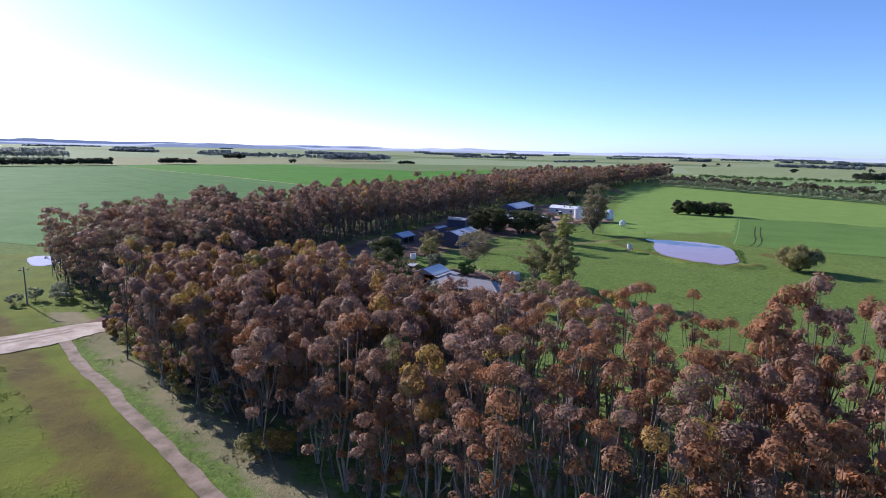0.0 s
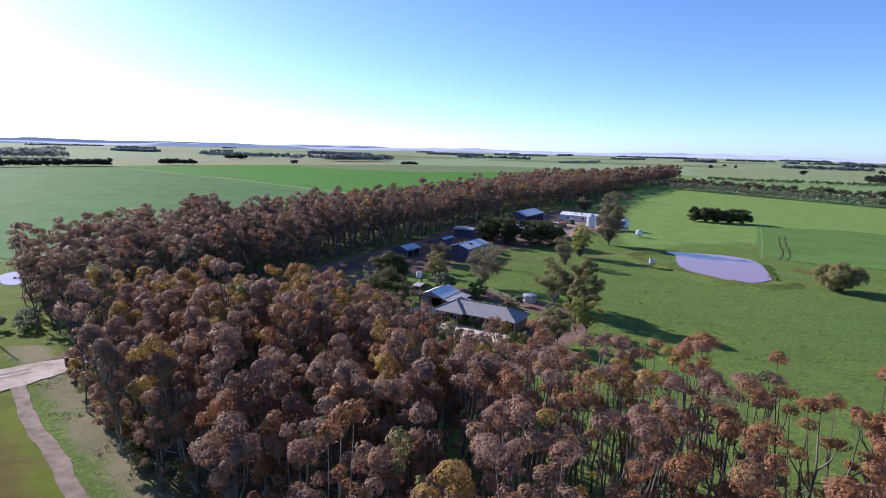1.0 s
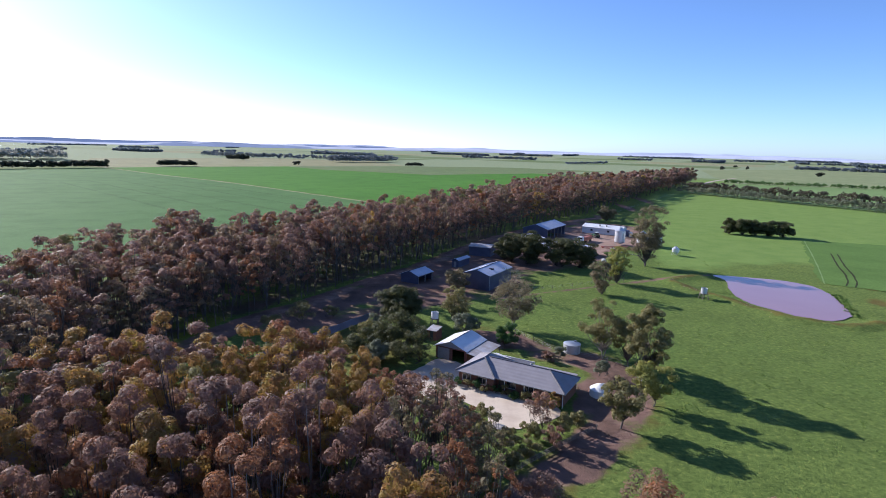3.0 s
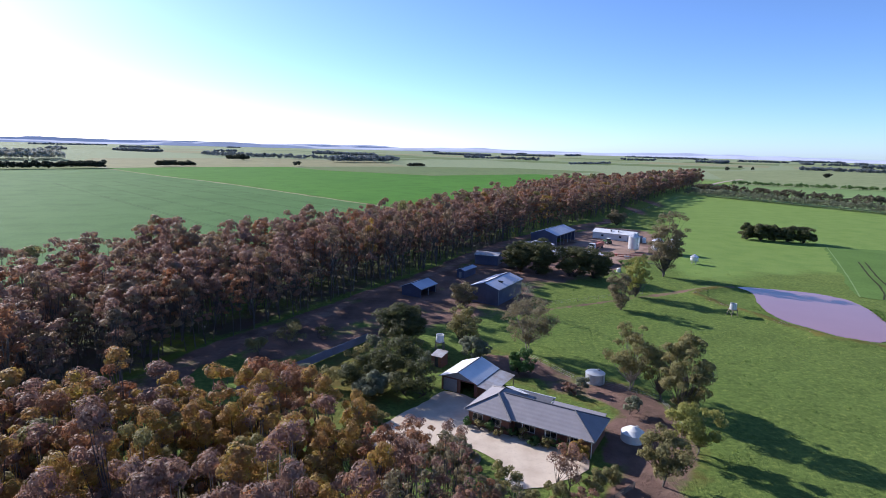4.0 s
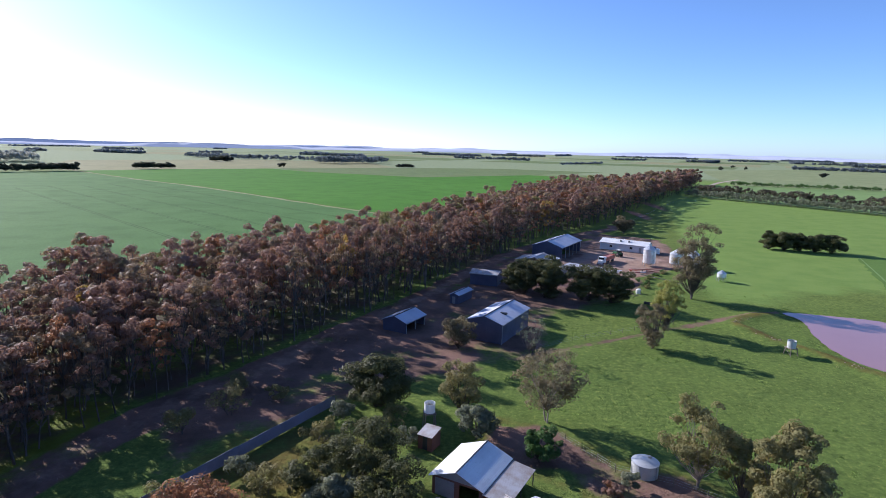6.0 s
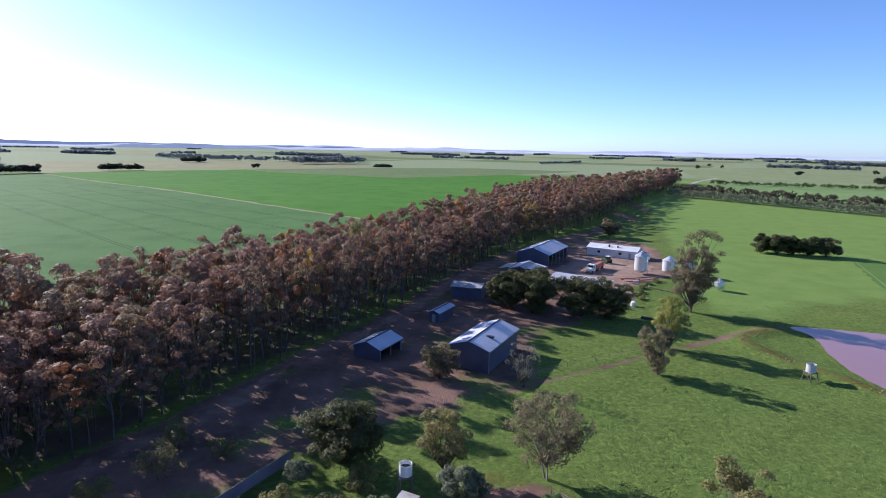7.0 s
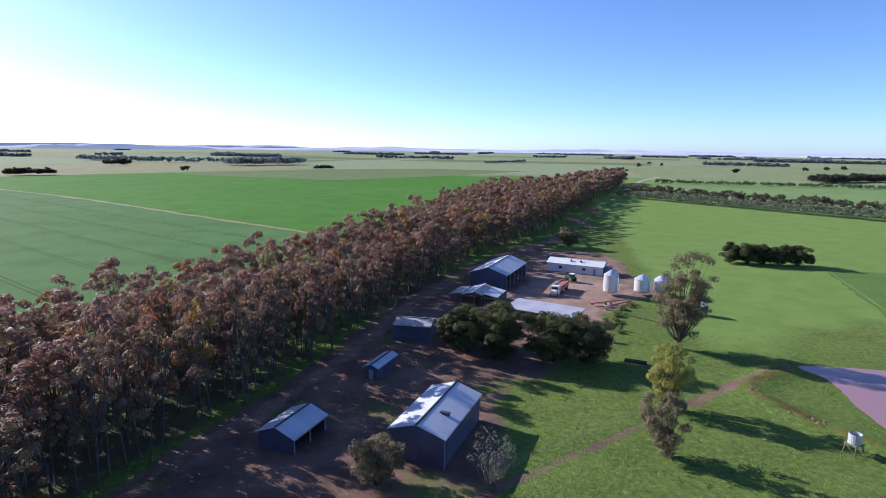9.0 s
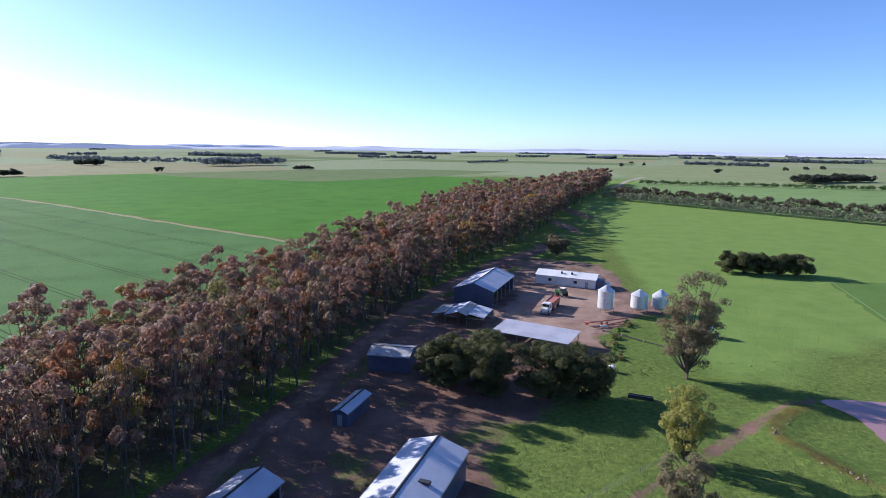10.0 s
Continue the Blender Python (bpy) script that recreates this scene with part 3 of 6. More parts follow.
flat_ring("road", [(-80, 90), (-70, 99.5), (-64, 107), (-60.5, 106), (-63.5, 100), (-66.5, 94), (-71, 88.5), (-75, 87)], 0.10, ROAD_GRIT, "splayed grit where the track meets the road", "road", 1.2, 0.25, 6)
strip("road", ROADSIDE_TRACK, 0.95, 0.08, RED_DIRT, "narrow pinkish dirt track beside the woodland", "track", 0.16, 5, 0.8)
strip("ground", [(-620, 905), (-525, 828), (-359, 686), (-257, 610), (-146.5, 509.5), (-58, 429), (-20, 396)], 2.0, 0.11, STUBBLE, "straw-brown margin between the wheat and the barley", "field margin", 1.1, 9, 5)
strip("road", [(262, 770), (286, 800), (345, 905), (420, 1010)], 3.0, 0.12, ROAD_GRIT, "pale dirt road beyond the tree belt", "track", 0.4, 7, 10)


def field(name_label, ring, z, mat):
    structure("ground", Shape().face(*[(x, y, z) for x, y in ring]), mat, name_label, "field")


field("blue-green wheat field beside the tree belt", [(-113, 195), (-109, 225), (-72, 254), (-66, 280), (-54, 294), (-18, 370), (-1, 410), (-58, 428), (-146, 508), (-257, 609), (-360, 685), (-530, 826), (-610, 715), (-900, 350), (-520, 160), (-170, 192), (-142, 184)], 0.06, WHEAT)
field("bright green barley field beyond the wheat", [(-1, 414), (66, 582), (180, 722), (272, 866), (90, 1000), (-70, 860), (-245, 938), (-330, 1030), (-440, 930), (-525, 830), (-360, 690), (-256, 614), (-145, 513), (-57, 433)], 0.07, BARLEY)
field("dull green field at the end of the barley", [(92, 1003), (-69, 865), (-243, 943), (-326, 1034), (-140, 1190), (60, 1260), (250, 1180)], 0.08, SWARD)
field("straw-coloured stubble beyond the windbreak, paled for haze", [(-330, 1036), (-440, 936), (-520, 836), (-610, 860), (-800, 1200), (-560, 1520), (-260, 1500), (-145, 1195)], 0.09, STUBBLE)
field("green pasture beyond the plantation row", [(212, 640), (262, 555), (312, 470), (430, 270), (800, 420), (560, 780), (335, 842), (300, 800)], 0.06, GREEN_PASTURE)
field("dry pasture beyond the low hedge, paled for haze", [(338, 846), (562, 784), (805, 424), (1500, 800), (1000, 1800), (520, 1420)], 0.07, PASTURE)


def far_fields():
    """A patchwork of far fields, all laid along the farm's own grid."""
    rnd = random.Random(12)
    a = radians(GRID)
    k = 0
    for i in range(-9, 10):
        for j in range(3, 10):
            u0, v0 = i * 430 + rnd.uniform(-60, 60), j * 420 + rnd.uniform(-50, 50)
            w, h = rnd.uniform(300, 425), rnd.uniform(220, 410)
            ring = [(u * math.cos(a) - v * math.sin(a), u * math.sin(a) + v * math.cos(a)) for u, v in ((u0, v0), (u0 + w, v0), (u0 + w, v0 + h), (u0, v0 + h))]
            d = [math.hypot(x, y) for x, y in ring]
            if min(d) < 1500 or max(d) > 3600 or min(y for _, y in ring) < 0:
                continue
            field("haze-paled far field in the patchwork towards the horizon", ring, 0.10 + 0.004 * (k % 7), rnd.choice((PASTURE, STUBBLE, SWARD, SWARD, PASTURE, STUBBLE)))
            k += 1


far_fields()


def far_ridge():
    """Low hazy hills that close the view."""
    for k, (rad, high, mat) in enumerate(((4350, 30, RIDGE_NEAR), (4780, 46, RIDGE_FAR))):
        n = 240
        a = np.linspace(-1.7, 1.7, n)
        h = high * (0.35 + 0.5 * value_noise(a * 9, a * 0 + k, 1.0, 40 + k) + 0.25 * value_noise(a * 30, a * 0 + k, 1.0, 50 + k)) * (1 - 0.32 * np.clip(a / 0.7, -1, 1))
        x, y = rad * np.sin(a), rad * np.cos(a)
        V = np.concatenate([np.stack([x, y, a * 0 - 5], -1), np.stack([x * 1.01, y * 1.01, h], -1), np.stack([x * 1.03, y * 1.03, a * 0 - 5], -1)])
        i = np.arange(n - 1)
        # the ridge material carries painted haze and a faint glow
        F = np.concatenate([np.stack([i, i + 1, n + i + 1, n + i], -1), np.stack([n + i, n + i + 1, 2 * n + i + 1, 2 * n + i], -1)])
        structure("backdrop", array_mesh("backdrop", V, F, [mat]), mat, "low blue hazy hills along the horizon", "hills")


far_ridge()

# a sprayer's wheel ruts, and the damper corner of the paddock beside them
for _o in (-1.0, 1.0):
    strip("ground", [(146.8 + _o, 286.7 - 0.5 * _o), (134 + _o, 261 - 0.5 * _o), (125 + _o, 241 - 0.6 * _o), (119.5 + _o, 231 - 0.7 * _o), (115 + _o, 224.5 - 0.7 * _o)], 0.28, 0.13, DARK_SWARD, "dark wheel rut curving through the paddock", "wheel rut", 0.12, 15, 1.5)
flat_ring("ground", [(154, 324), (131, 277), (108, 229), (118, 222), (200, 190), (300, 205), (193, 315)], 0.10, DAMP_SWARD, "slightly darker damp pasture beside the wheel ruts", "field", 3.0, 0.9, 16)
for _o in (-0.95, 0.95):
    strip("ground", [(x - 0.6 * _o, y + 0.7 * _o) for x, y in GRIT_ROAD[1:]], 0.42, 0.12, WHEEL_DIRT, "worn pale wheel line on the grit road", "wheel rut", 0.14, 18, 1.5)
strip("ground", [(156, 326), (133, 277), (121, 252), (109, 228)], 0.25, 0.14, GREEN_PASTURE, "faint pale edge between two paddocks", "track", 0.08, 19, 1.5)
# the sprayer's tramlines through the wheat, all along one bearing
for _k, _s in ((153, -235), (178, -244), (203, -246), (228, -255), (253, -262)):
    for _o in (-0.9, 0.9):
        _a, _b = (0.667 * (_k + _o), 0.745 * (_k + _o)), (0.745, -0.667)
        strip("ground", [(_a[0] + _b[0] * q, _a[1] + _b[1] * q) for q in (_s - 420, _s - 280, _s - 140, _s)], 0.24, 0.10, TRAMLINE, "dark tramline wheel mark through the wheat", "wheel rut", 0.06, 20 + _k, 3.0)


# ---- trees ----
def limb_shape(limbs, n):
    s = Shape()
    for pts, radii in limbs:
        s.tube(pts, radii, n)
    return s


# plantation gums: domed caps of foliage held up on slender forked stems
def dome_form(rng, h, spread, caps, r0, bare=0.55, stems=1, deep=0.3, low=2):
    """Cap centres and radii, and the stems and limbs that carry them."""
    centres, radii, limbs = [], [], []
    for s in range(stems):
        base = np.array([rng.normal() * 0.22 * (stems > 1), rng.normal() * 0.22 * (stems > 1), -0.2])
        lean = rng.normal(size=2) * 0.045 * h + (rng.normal(size=2) * 0.07 * h if stems > 1 else 0)
        fork = np.array([lean[0] * 0.6, lean[1] * 0.6, h * bare * rng.uniform(0.8, 1.05)])
        mid = (base + fork) / 2 + np.array([rng.normal() * 0.3, rng.normal() * 0.3, 0])
        w = 0.0085 * h * rng.uniform(0.75, 1.2) + 0.015
        limbs.append(([base, mid, fork], [w, w * 0.8, w * 0.62]))
        turn = rng.uniform(0, 6.28)
        n = max(2, caps // stems)
        for k in range(n + low):
            r = r0 * (rng.uniform(1.05, 1.35) if k == 0 else (rng.uniform(0.7, 1.1) if k < n else rng.uniform(0.5, 0.8)))
            rad = 0.2 * spread if k == 0 else spread * math.sqrt(rng.uniform(0.15, 1.0))
            z = h - r * 0.7 - (0 if k == 0 else rng.random() ** 1.3 * h * deep + (rad / spread) * h * 0.05)
            if k >= n:
                z = h * rng.uniform(0.3, 0.62)
            c = np.array([lean[0] + rad * math.cos(turn + 2.4 * k), lean[1] + rad * math.sin(turn + 2.4 * k), z])
            centres.append(c)
            radii.append(r)
            start = fork if k < n else base + (fork - base) * rng.uniform(0.6, 0.95)
            bend = start + (c - start) * 0.5 + np.array([(c[0] - start[0]) * 0.15, (c[1] - start[1]) * 0.15, -0.03 * h * rng.random()])
            limbs.append(([start, bend, c], [w * 0.5, w * 0.36, w * 0.14]))
    return centres, radii, limbs


def cap_leaves(rng, centres, radii, per_area, length, squash=0.66, rough=0.2):
    """Leaves over lumpy domes, thin on the underside."""
    V = []
    for c, r in zip(centres, radii):
        n = int(per_area * r * r) + 4
        d = rng.normal(size=(n * 2 + 10, 3))
        d /= np.linalg.norm(d, axis=1)[:, None]
        d = d[d[:, 2] > -0.30 - 0.5 * (rng.random(len(d)) < 0.2)][:n]
        lumps = rng.normal(size=(7, 3)) + np.array([0, 0, 0.5])
        lumps /= np.linalg.norm(lumps, axis=1)[:, None]
        near = np.max(d @ lumps.T, axis=1)
        rad = r * (0.74 + 0.34 * np.exp(-((1 - near) / 0.16) ** 2)) * (1 - 0.38 * rng.random(len(d)) ** 2.6)
        p = c + d * rad[:, None] * np.array([1, 1, squash])
        nrm = d * np.array([1, 1, 1 / squash]) + rng.normal(scale=rough, size=d.shape)
        nrm /= np.linalg.norm(nrm, axis=1)[:, None]
        t = np.cross(nrm, rng.normal(size=d.shape))
        t /= np.linalg.norm(t, axis=1)[:, None] + 1e-9
        u = np.cross(nrm, t)
        ln = length * rng.uniform(0.65, 1.35, (len(d), 1))
        V.append(np.stack([p + t * ln * 1.1, p - t * ln * 0.7 + u * ln * 0.55, p - t * ln * 0.7 - u * ln * 0.55], 1))
    V = np.concatenate(V).reshape(-1, 3)
    return V, np.arange(len(V)).reshape(-1, 3)


def near_forms():
    forms = []
    for k in range(16):
        rng = np.random.default_rng(100 + k)
        slim = k >= 9
        h = rng.uniform(16.5, 19.5) if slim else rng.uniform(13.0, 17.0)
        stems = 1 + (k % 3 == 0) + (k % 5 == 1)
        c, r, l = dome_form(rng, h, rng.uniform(1.3, 2.0) if slim else rng.uniform(1.2, 1.9), int(rng.integers(4, 7)) if slim else int(rng.integers(8, 11)), rng.uniform(0.82, 1.05) if slim else rng.uniform(0.8, 1.0), 0.6 if slim else 0.48, stems, 0.24 if slim else 0.46, 2 if slim else 3)
        if k in (2, 5, 8):  # rounder, heavier crowns
            r = [v * 1.25 for v in r]
        V, F = cap_leaves(rng, c, r, 230 if slim else 350, 0.145, 0.78 if slim else 0.95)
        forms.append((limb_shape(l, 5), V, F))
    return forms


TRUNK_MESH, CROWN_MESH = [], []
LEAF_KINDS = {"bronze": LEAF_BRONZE, "amber": LEAF_AMBER, "rust": LEAF_RUST, "olive": LEAF_OLIVE}
for _shape, _V, _F in near_forms():
    TRUNK_MESH.append(_shape.mesh("trunk", BARK if len(TRUNK_MESH) % 3 else BARK_PALE))
    CROWN_MESH.append({k: array_mesh("crown_" + k, _V, _F, [mt]) for k, mt in LEAF_KINDS.items()})


def scatter(poly, spacing, seed, keep):
    """Jittered places inside a ring of points; keep(x, y, r) decides on each."""
    rnd = random.Random(seed)
    xs, ys = [p[0] for p in poly], [p[1] for p in poly]
    out = []
    y = min(ys)
    row = 0
    while y < max(ys):
        x = min(xs) + (row % 2) * spacing / 2
        while x < max(xs):
            px, py = x + rnd.uniform(-0.42, 0.42) * spacing, y + rnd.uniform(-0.42, 0.42) * spacing
            r = rnd.random()
            if bool(inside(np.array(px), np.array(py), poly)) and keep(px, py, r):
                out.append((px, py))
            x += spacing
        y += spacing * 0.87
        row += 1
    return out


def leaf_kind(x, y, r):
    if x > 6 and y < 110:
        return "rust" if r < 0.45 else ("bronze" if r < 0.93 else "amber")
    amber = (0.08 if y < 82 else 0.2) + 0.45 * math.exp(-((x + 32) / 24) ** 2 - ((y - 112) / 17) ** 2)
    if r < amber:
        return "amber"
    return "rust" if r < amber + 0.15 else ("olive" if r > (0.985 if y < 95 else 0.92) else "bronze")


TREE_TEXT = {"bronze": "tall slender gum tree with bronze-brown foliage and pale trunk", "amber": "tall slender gum tree with amber-olive foliage clumps",
             "rust": "slender gum tree with rust-red foliage on bare trunk", "olive": "slender gum tree with dull olive-green foliage"}


def front_keep(x, y, r):
    if x > 2:
        return r < (0.9 if x < 22 else 0.72)
    if -20 < x and y > 108:
        return r < 0.5
    return r < 0.95


FRONT_PLACES = scatter(FRONT_WOOD, 3.45, 31, front_keep)
FRONT_PLACES.sort(key=lambda p: math.hypot((p[0] + 4) * 0.8, (p[1] - 82) * 0.7))
NEAR_PLACES, REST_PLACES = FRONT_PLACES[:300], FRONT_PLACES[300:]
# a closer stand along the garden side
REST_PLACES += scatter([(-58, 108), (-40, 100), (-16, 101), (-17, 112), (-22, 119.5), (-34, 123), (-46, 123.5), (-57, 121)], 4.2, 77, lambda x, y, r: r < 0.9)


def plant_near():
    rnd = random.Random(5)
    for x, y in NEAR_PLACES:
        kind = leaf_kind(x, y, rnd.random())
        k = rnd.randrange(9, 16) if x > 2 else (rnd.choice((2, 5, 8)) if kind == "amber" else rnd.randrange(9))
        s = rnd.uniform(0.86, 1.04) if x > 2 else rnd.uniform(0.8, 1.12) * (0.84 if y > 100 else 1.0)
        t = thing("gum_tree", TREE_TEXT[kind], "tree", pose(x, y, 0, rnd.uniform(-3, 3), rnd.uniform(-3, 3), rnd.uniform(0, 360)) @ Matrix.Diagonal((s, s, s * rnd.uniform(0.9, 1.08), 1)), "gum trees of the woodland")
        part("trunk", TRUNK_MESH[k], None, t)
        part("crown", CROWN_MESH[k][kind], None, t)


def tri(shape):
    """Corners and triangles of a shape, as arrays."""
    f = []
    for q in shape.f:
        f += [(q[0], q[i], q[i + 1]) for i in range(1, len(q) - 1)]
    return np.array(shape.v), np.array(f)


def wood_stuff(name, label, places, seed, per_area, leaf_len, height, caps, cap_r, spread, mats, pick, sides=3, bare=0.55, forms=9, limbs=True, deep=0.34, low=2, size=None, squash=0.66):
    """Trees past counting, joined into one object."""
    temp = []
    for k in range(forms):
        rng = np.random.default_rng(seed + k)
        c, r, l = dome_form(rng, 1.0 * height, spread * rng.uniform(0.8, 1.2), caps + int(rng.integers(-1, 2)), cap_r * rng.uniform(0.88, 1.12), bare, 1 + (k % 3 == 0), deep, low)
        V, F = cap_leaves(rng, c, r, per_area, leaf_len, squash)
        tv, tf = tri(limb_shape(l if limbs else l[:1], sides))
        temp.append((tv, tf, V, F))
    rnd = random.Random(seed)
    VV, FF, II, k0 = [], [], [], 0
    for x, y in places:
        tv, tf, V, F = temp[rnd.randrange(forms)]
        a, s, sz = rnd.uniform(0, 6.28), rnd.uniform(0.8, 1.15), rnd.uniform(0.85, 1.15)
        if size:
            sz *= size(x, y)
        m = np.array([[s * math.cos(a), -s * math.sin(a), 0], [s * math.sin(a), s * math.cos(a), 0], [0, 0, s * sz]])
        slot = 1 + pick(x, y, rnd.random())
        for v, f, i in ((tv, tf, 0), (V, F, slot)):
            VV.append(v @ m.T + np.array([x, y, 0]))
            FF.append(f + k0)
            II.append(np.full(len(f), i))
            k0 += len(v)
    me = array_mesh(name, np.concatenate(VV), np.concatenate(FF), mats, np.concatenate(II))
    return tagged(new(name, me), label, "woodland", "", "stuff")


plant_near()
PICK = {"bronze": 0, "amber": 1, "rust": 2, "olive": 3}
WOOD_MATS = [BARK, LEAF_BRONZE, LEAF_AMBER, LEAF_RUST, LEAF_OLIVE, LEAF_TAN]


def belt_pick(x, y, r):
    return 0 if r < 0.55 else (4 if r < 0.86 else (2 if r < 0.95 else (1 if r < 0.965 else 3)))


CROP_EDGE = [(-110, 156), (-106, 186), (-100, 222), (-64, 253), (-58, 277), (-46, 290), (-14, 365), (68, 577), (185, 720)]


def belt_near(x, y, r):
    # a clear lane for the drive, and a thin fringe along the crop
    px, py = np.array(x), np.array(y)
    if float(seg_distance(px, py, BELT_TRACK)) < 3.0:
        return False
    return y < 335 and r < (0.55 if float(seg_distance(px, py, CROP_EDGE)) < 8 else 0.95)


def belt_size(x, y):
    """The trees stand tallest along the drive beside the sheds."""
    px, py = np.array(x), np.array(y)
    d = float(seg_distance(px, py, BELT_TRACK))
    if 198 < y < 265:
        return 1.25 if d < 9 else 0.95
    return 0.9 if d < 13 else 0.94


def front_size(x, y):
    return 1.12 if x > 2 else (0.84 if y > 100 else 1.0)


wood_stuff("woodland", "dense woodland of bronze-brown gum trees on slender trunks", REST_PLACES, 400, 190, 0.19, 15.5, 9, 0.9, 1.7, WOOD_MATS, lambda x, y, r: PICK[leaf_kind(x, y, r)], 4, 0.5, deep=0.46, low=3, size=front_size, squash=0.95)
wood_stuff("woodland", "long shelter belt of bronze-brown gum trees on slender trunks", scatter(BELT_WOOD, 3.8, 41, belt_near), 500, 84, 0.26, 16.5, 8, 1.04, 1.85, WOOD_MATS, belt_pick, 3, 0.42, 12, deep=0.55, low=3, size=belt_size, squash=0.8)
wood_stuff("woodland", "far end of the brown gum shelter belt", scatter(BELT_WOOD, 4.5, 42, lambda x, y, r: 335 <= y < 560 and r < 0.96 and float(seg_distance(np.array(x), np.array(y), BELT_TRACK)) > 3.5), 600, 15, 0.62, 16.5, 5, 1.3, 1.8, WOOD_MATS, belt_pick, 3, 0.5)
wood_stuff("woodland", "farthest end of the brown gum shelter belt", scatter(BELT_WOOD, 6.0, 43, lambda x, y, r: y >= 560 and r < 0.97), 700, 4.5, 1.15, 16.5, 4, 1.9, 2.2, WOOD_MATS, belt_pick, 3, 0.5)


# single trees, each of its own shape
def tree(name, label, x, y, h, r, leaf, bark, seed, bare=0.4, clump=0.24, leaves=190, size=0.17, stems=1, clumps=None, squash=0.8, extra=()):
    rng = np.random.default_rng(seed)
    t = thing(name, label, "tree", pose(x, y, 0, 0, 0, 0 if extra else rng.uniform(0, 360)))
    n = clumps or int(24 + r * 4)
    centres, radii, limbs = [], [], []
    r0 = (0.016 * h + 0.05) * (0.62 if stems > 1 else 1.0)
    for s in range(stems):
        bx, by = rng.normal(size=2) * 0.35 * (stems > 1)
        base, fork = np.array([bx, by, -0.25]), np.array([bx * 2 + rng.normal() * 0.3, by * 2 + rng.normal() * 0.3, h * bare])
        limbs.append(([base, (base + fork) / 2 + rng.normal(size=3) * 0.12, fork], [r0, r0 * 0.85, r0 * 0.7]))
        for k in range(n // stems):
            a = 2.4 * k + rng.uniform(-0.6, 0.6)
            el = math.asin(rng.uniform(-0.95, 1.0))
            q = rng.uniform(0.5, 1.12)
            mid, half = h * (1 + bare) / 2, h * (1 - bare) / 2
            c = np.array([bx + math.cos(a) * math.cos(el) * r * q * 0.8, by + math.sin(a) * math.cos(el) * r * q * 0.8, mid + math.sin(el) * half * q * 0.85])
            centres.append(c)
            radii.append(r * clump * rng.uniform(0.55, 1.35))
            start = base + (fork - base) * rng.uniform(0.7, 1.0)
            bend = start + (c - start) * 0.5 + np.array([0, 0, -0.04 * h])
            limbs.append(([start, bend, c], [r0 * 0.42, r0 * 0.26, r0 * 0.08]))
    for ex, ey, ez, er in extra:  # limbs that stand out of the crown
        centres.append(np.array([ex, ey, ez]))
        radii.append(er)
        limbs.append(([fork, fork + (centres[-1] - fork) * np.array([0.35, 0.35, 0.6]), centres[-1]], [r0 * 0.5, r0 * 0.32, r0 * 0.1]))
    V, F = cap_leaves(rng, centres, radii, leaves / (r * clump) ** 2 * 0.9, size, squash, 0.34)
    part("trunk", limb_shape(limbs, 5), bark, t)
    part("crown", array_mesh("crown", V, F, [leaf]), None, t)
    return t


tree("gum_tree", "tall multi-stemmed gum tree with thin grey-green crown in the paddock", 58, 247.3, 19.5, 6.2, LEAF_BROWN, BARK, 1, 0.1, 0.22, 190, 0.19, 4, 116, 0.85, ((2.2, 0.4, 20.4, 1.7), (4.2, 0.2, 20.0, 1.6), (5.8, 0.5, 19.2, 1.3), (6.3, -0.4, 15.6, 1.3), (5.2, 0.3, 13.6, 1.5), (-1.4, 0.5, 19.8, 1.7), (0.6, 0.0, 20.6, 1.6)))
tree("gum_tree", "olive-crowned gum tree beside the back track", 22.5, 152.5, 12.2, 4.9, LEAF_OLIVE, BARK_PALE, 2, 0.16, 0.22, 190, 0.17, 2, 58)
tree("gum_tree", "slim green gum tree among the paddock edge trees", 26.6, 148.9, 9.2, 3.2, LEAF_OLIVE, BARK, 3, 0.15)
tree("gum_tree", "broad olive gum tree with dense dark crown at paddock edge", 28.0, 142.2, 14.2, 4.2, LEAF_OLIVE, BARK, 4, 0.08, 0.27, 330, 0.18, 2, 54)
tree("gum_tree", "rounded golden-olive tree on bare ground by the fence", 19.2, 123.4, 7.8, 3.7, LEAF_OLIVE, BARK, 5, 0.22)
tree("gum_tree", "drooping yellow-brown tree beside the domed tank", 25.6, 130.5, 8.0, 3.4, LEAF_YELLOW, BARK, 6, 0.12, 0.25, 190, 0.16, 2, 40)
tree("gum_tree", "spreading brownish tree with open limbs behind the garage", 6.6, 168.4, 12.0, 6.3, LEAF_BROWN, BARK_PALE, 7, 0.2, 0.2, 150, 0.16, 2, 64)
tree("gum_tree", "brownish drooping gum tree in the open paddock", 33.2, 204.0, 10.6, 4.0, LEAF_BROWN, BARK, 8, 0.03, 0.24, 190, 0.15, 1, 52)
tree("gum_tree", "yellow-green gum tree beside the dirt track", 41.0, 218.6, 12.0, 4.4, LEAF_YELLOW, BARK, 9, 0.03, 0.25, 240, 0.16, 1, 52)
tree("gum_tree", "round olive tree near the raised tank", -6.7, 168.0, 9.8, 4.4, LEAF_OLIVE, BARK, 10, 0.18)
tree("garden_shrub", "silvery grey-green shrub behind the garage", -4.4, 162.5, 5.2, 3.4, LEAF_GREY, BARK, 11, 0.1)
tree("garden_shrub", "bright green rounded shrub behind the garage", 4.1, 157.0, 5.2, 3.0, LEAF_GREEN, BARK_DARK, 12, 0.08)
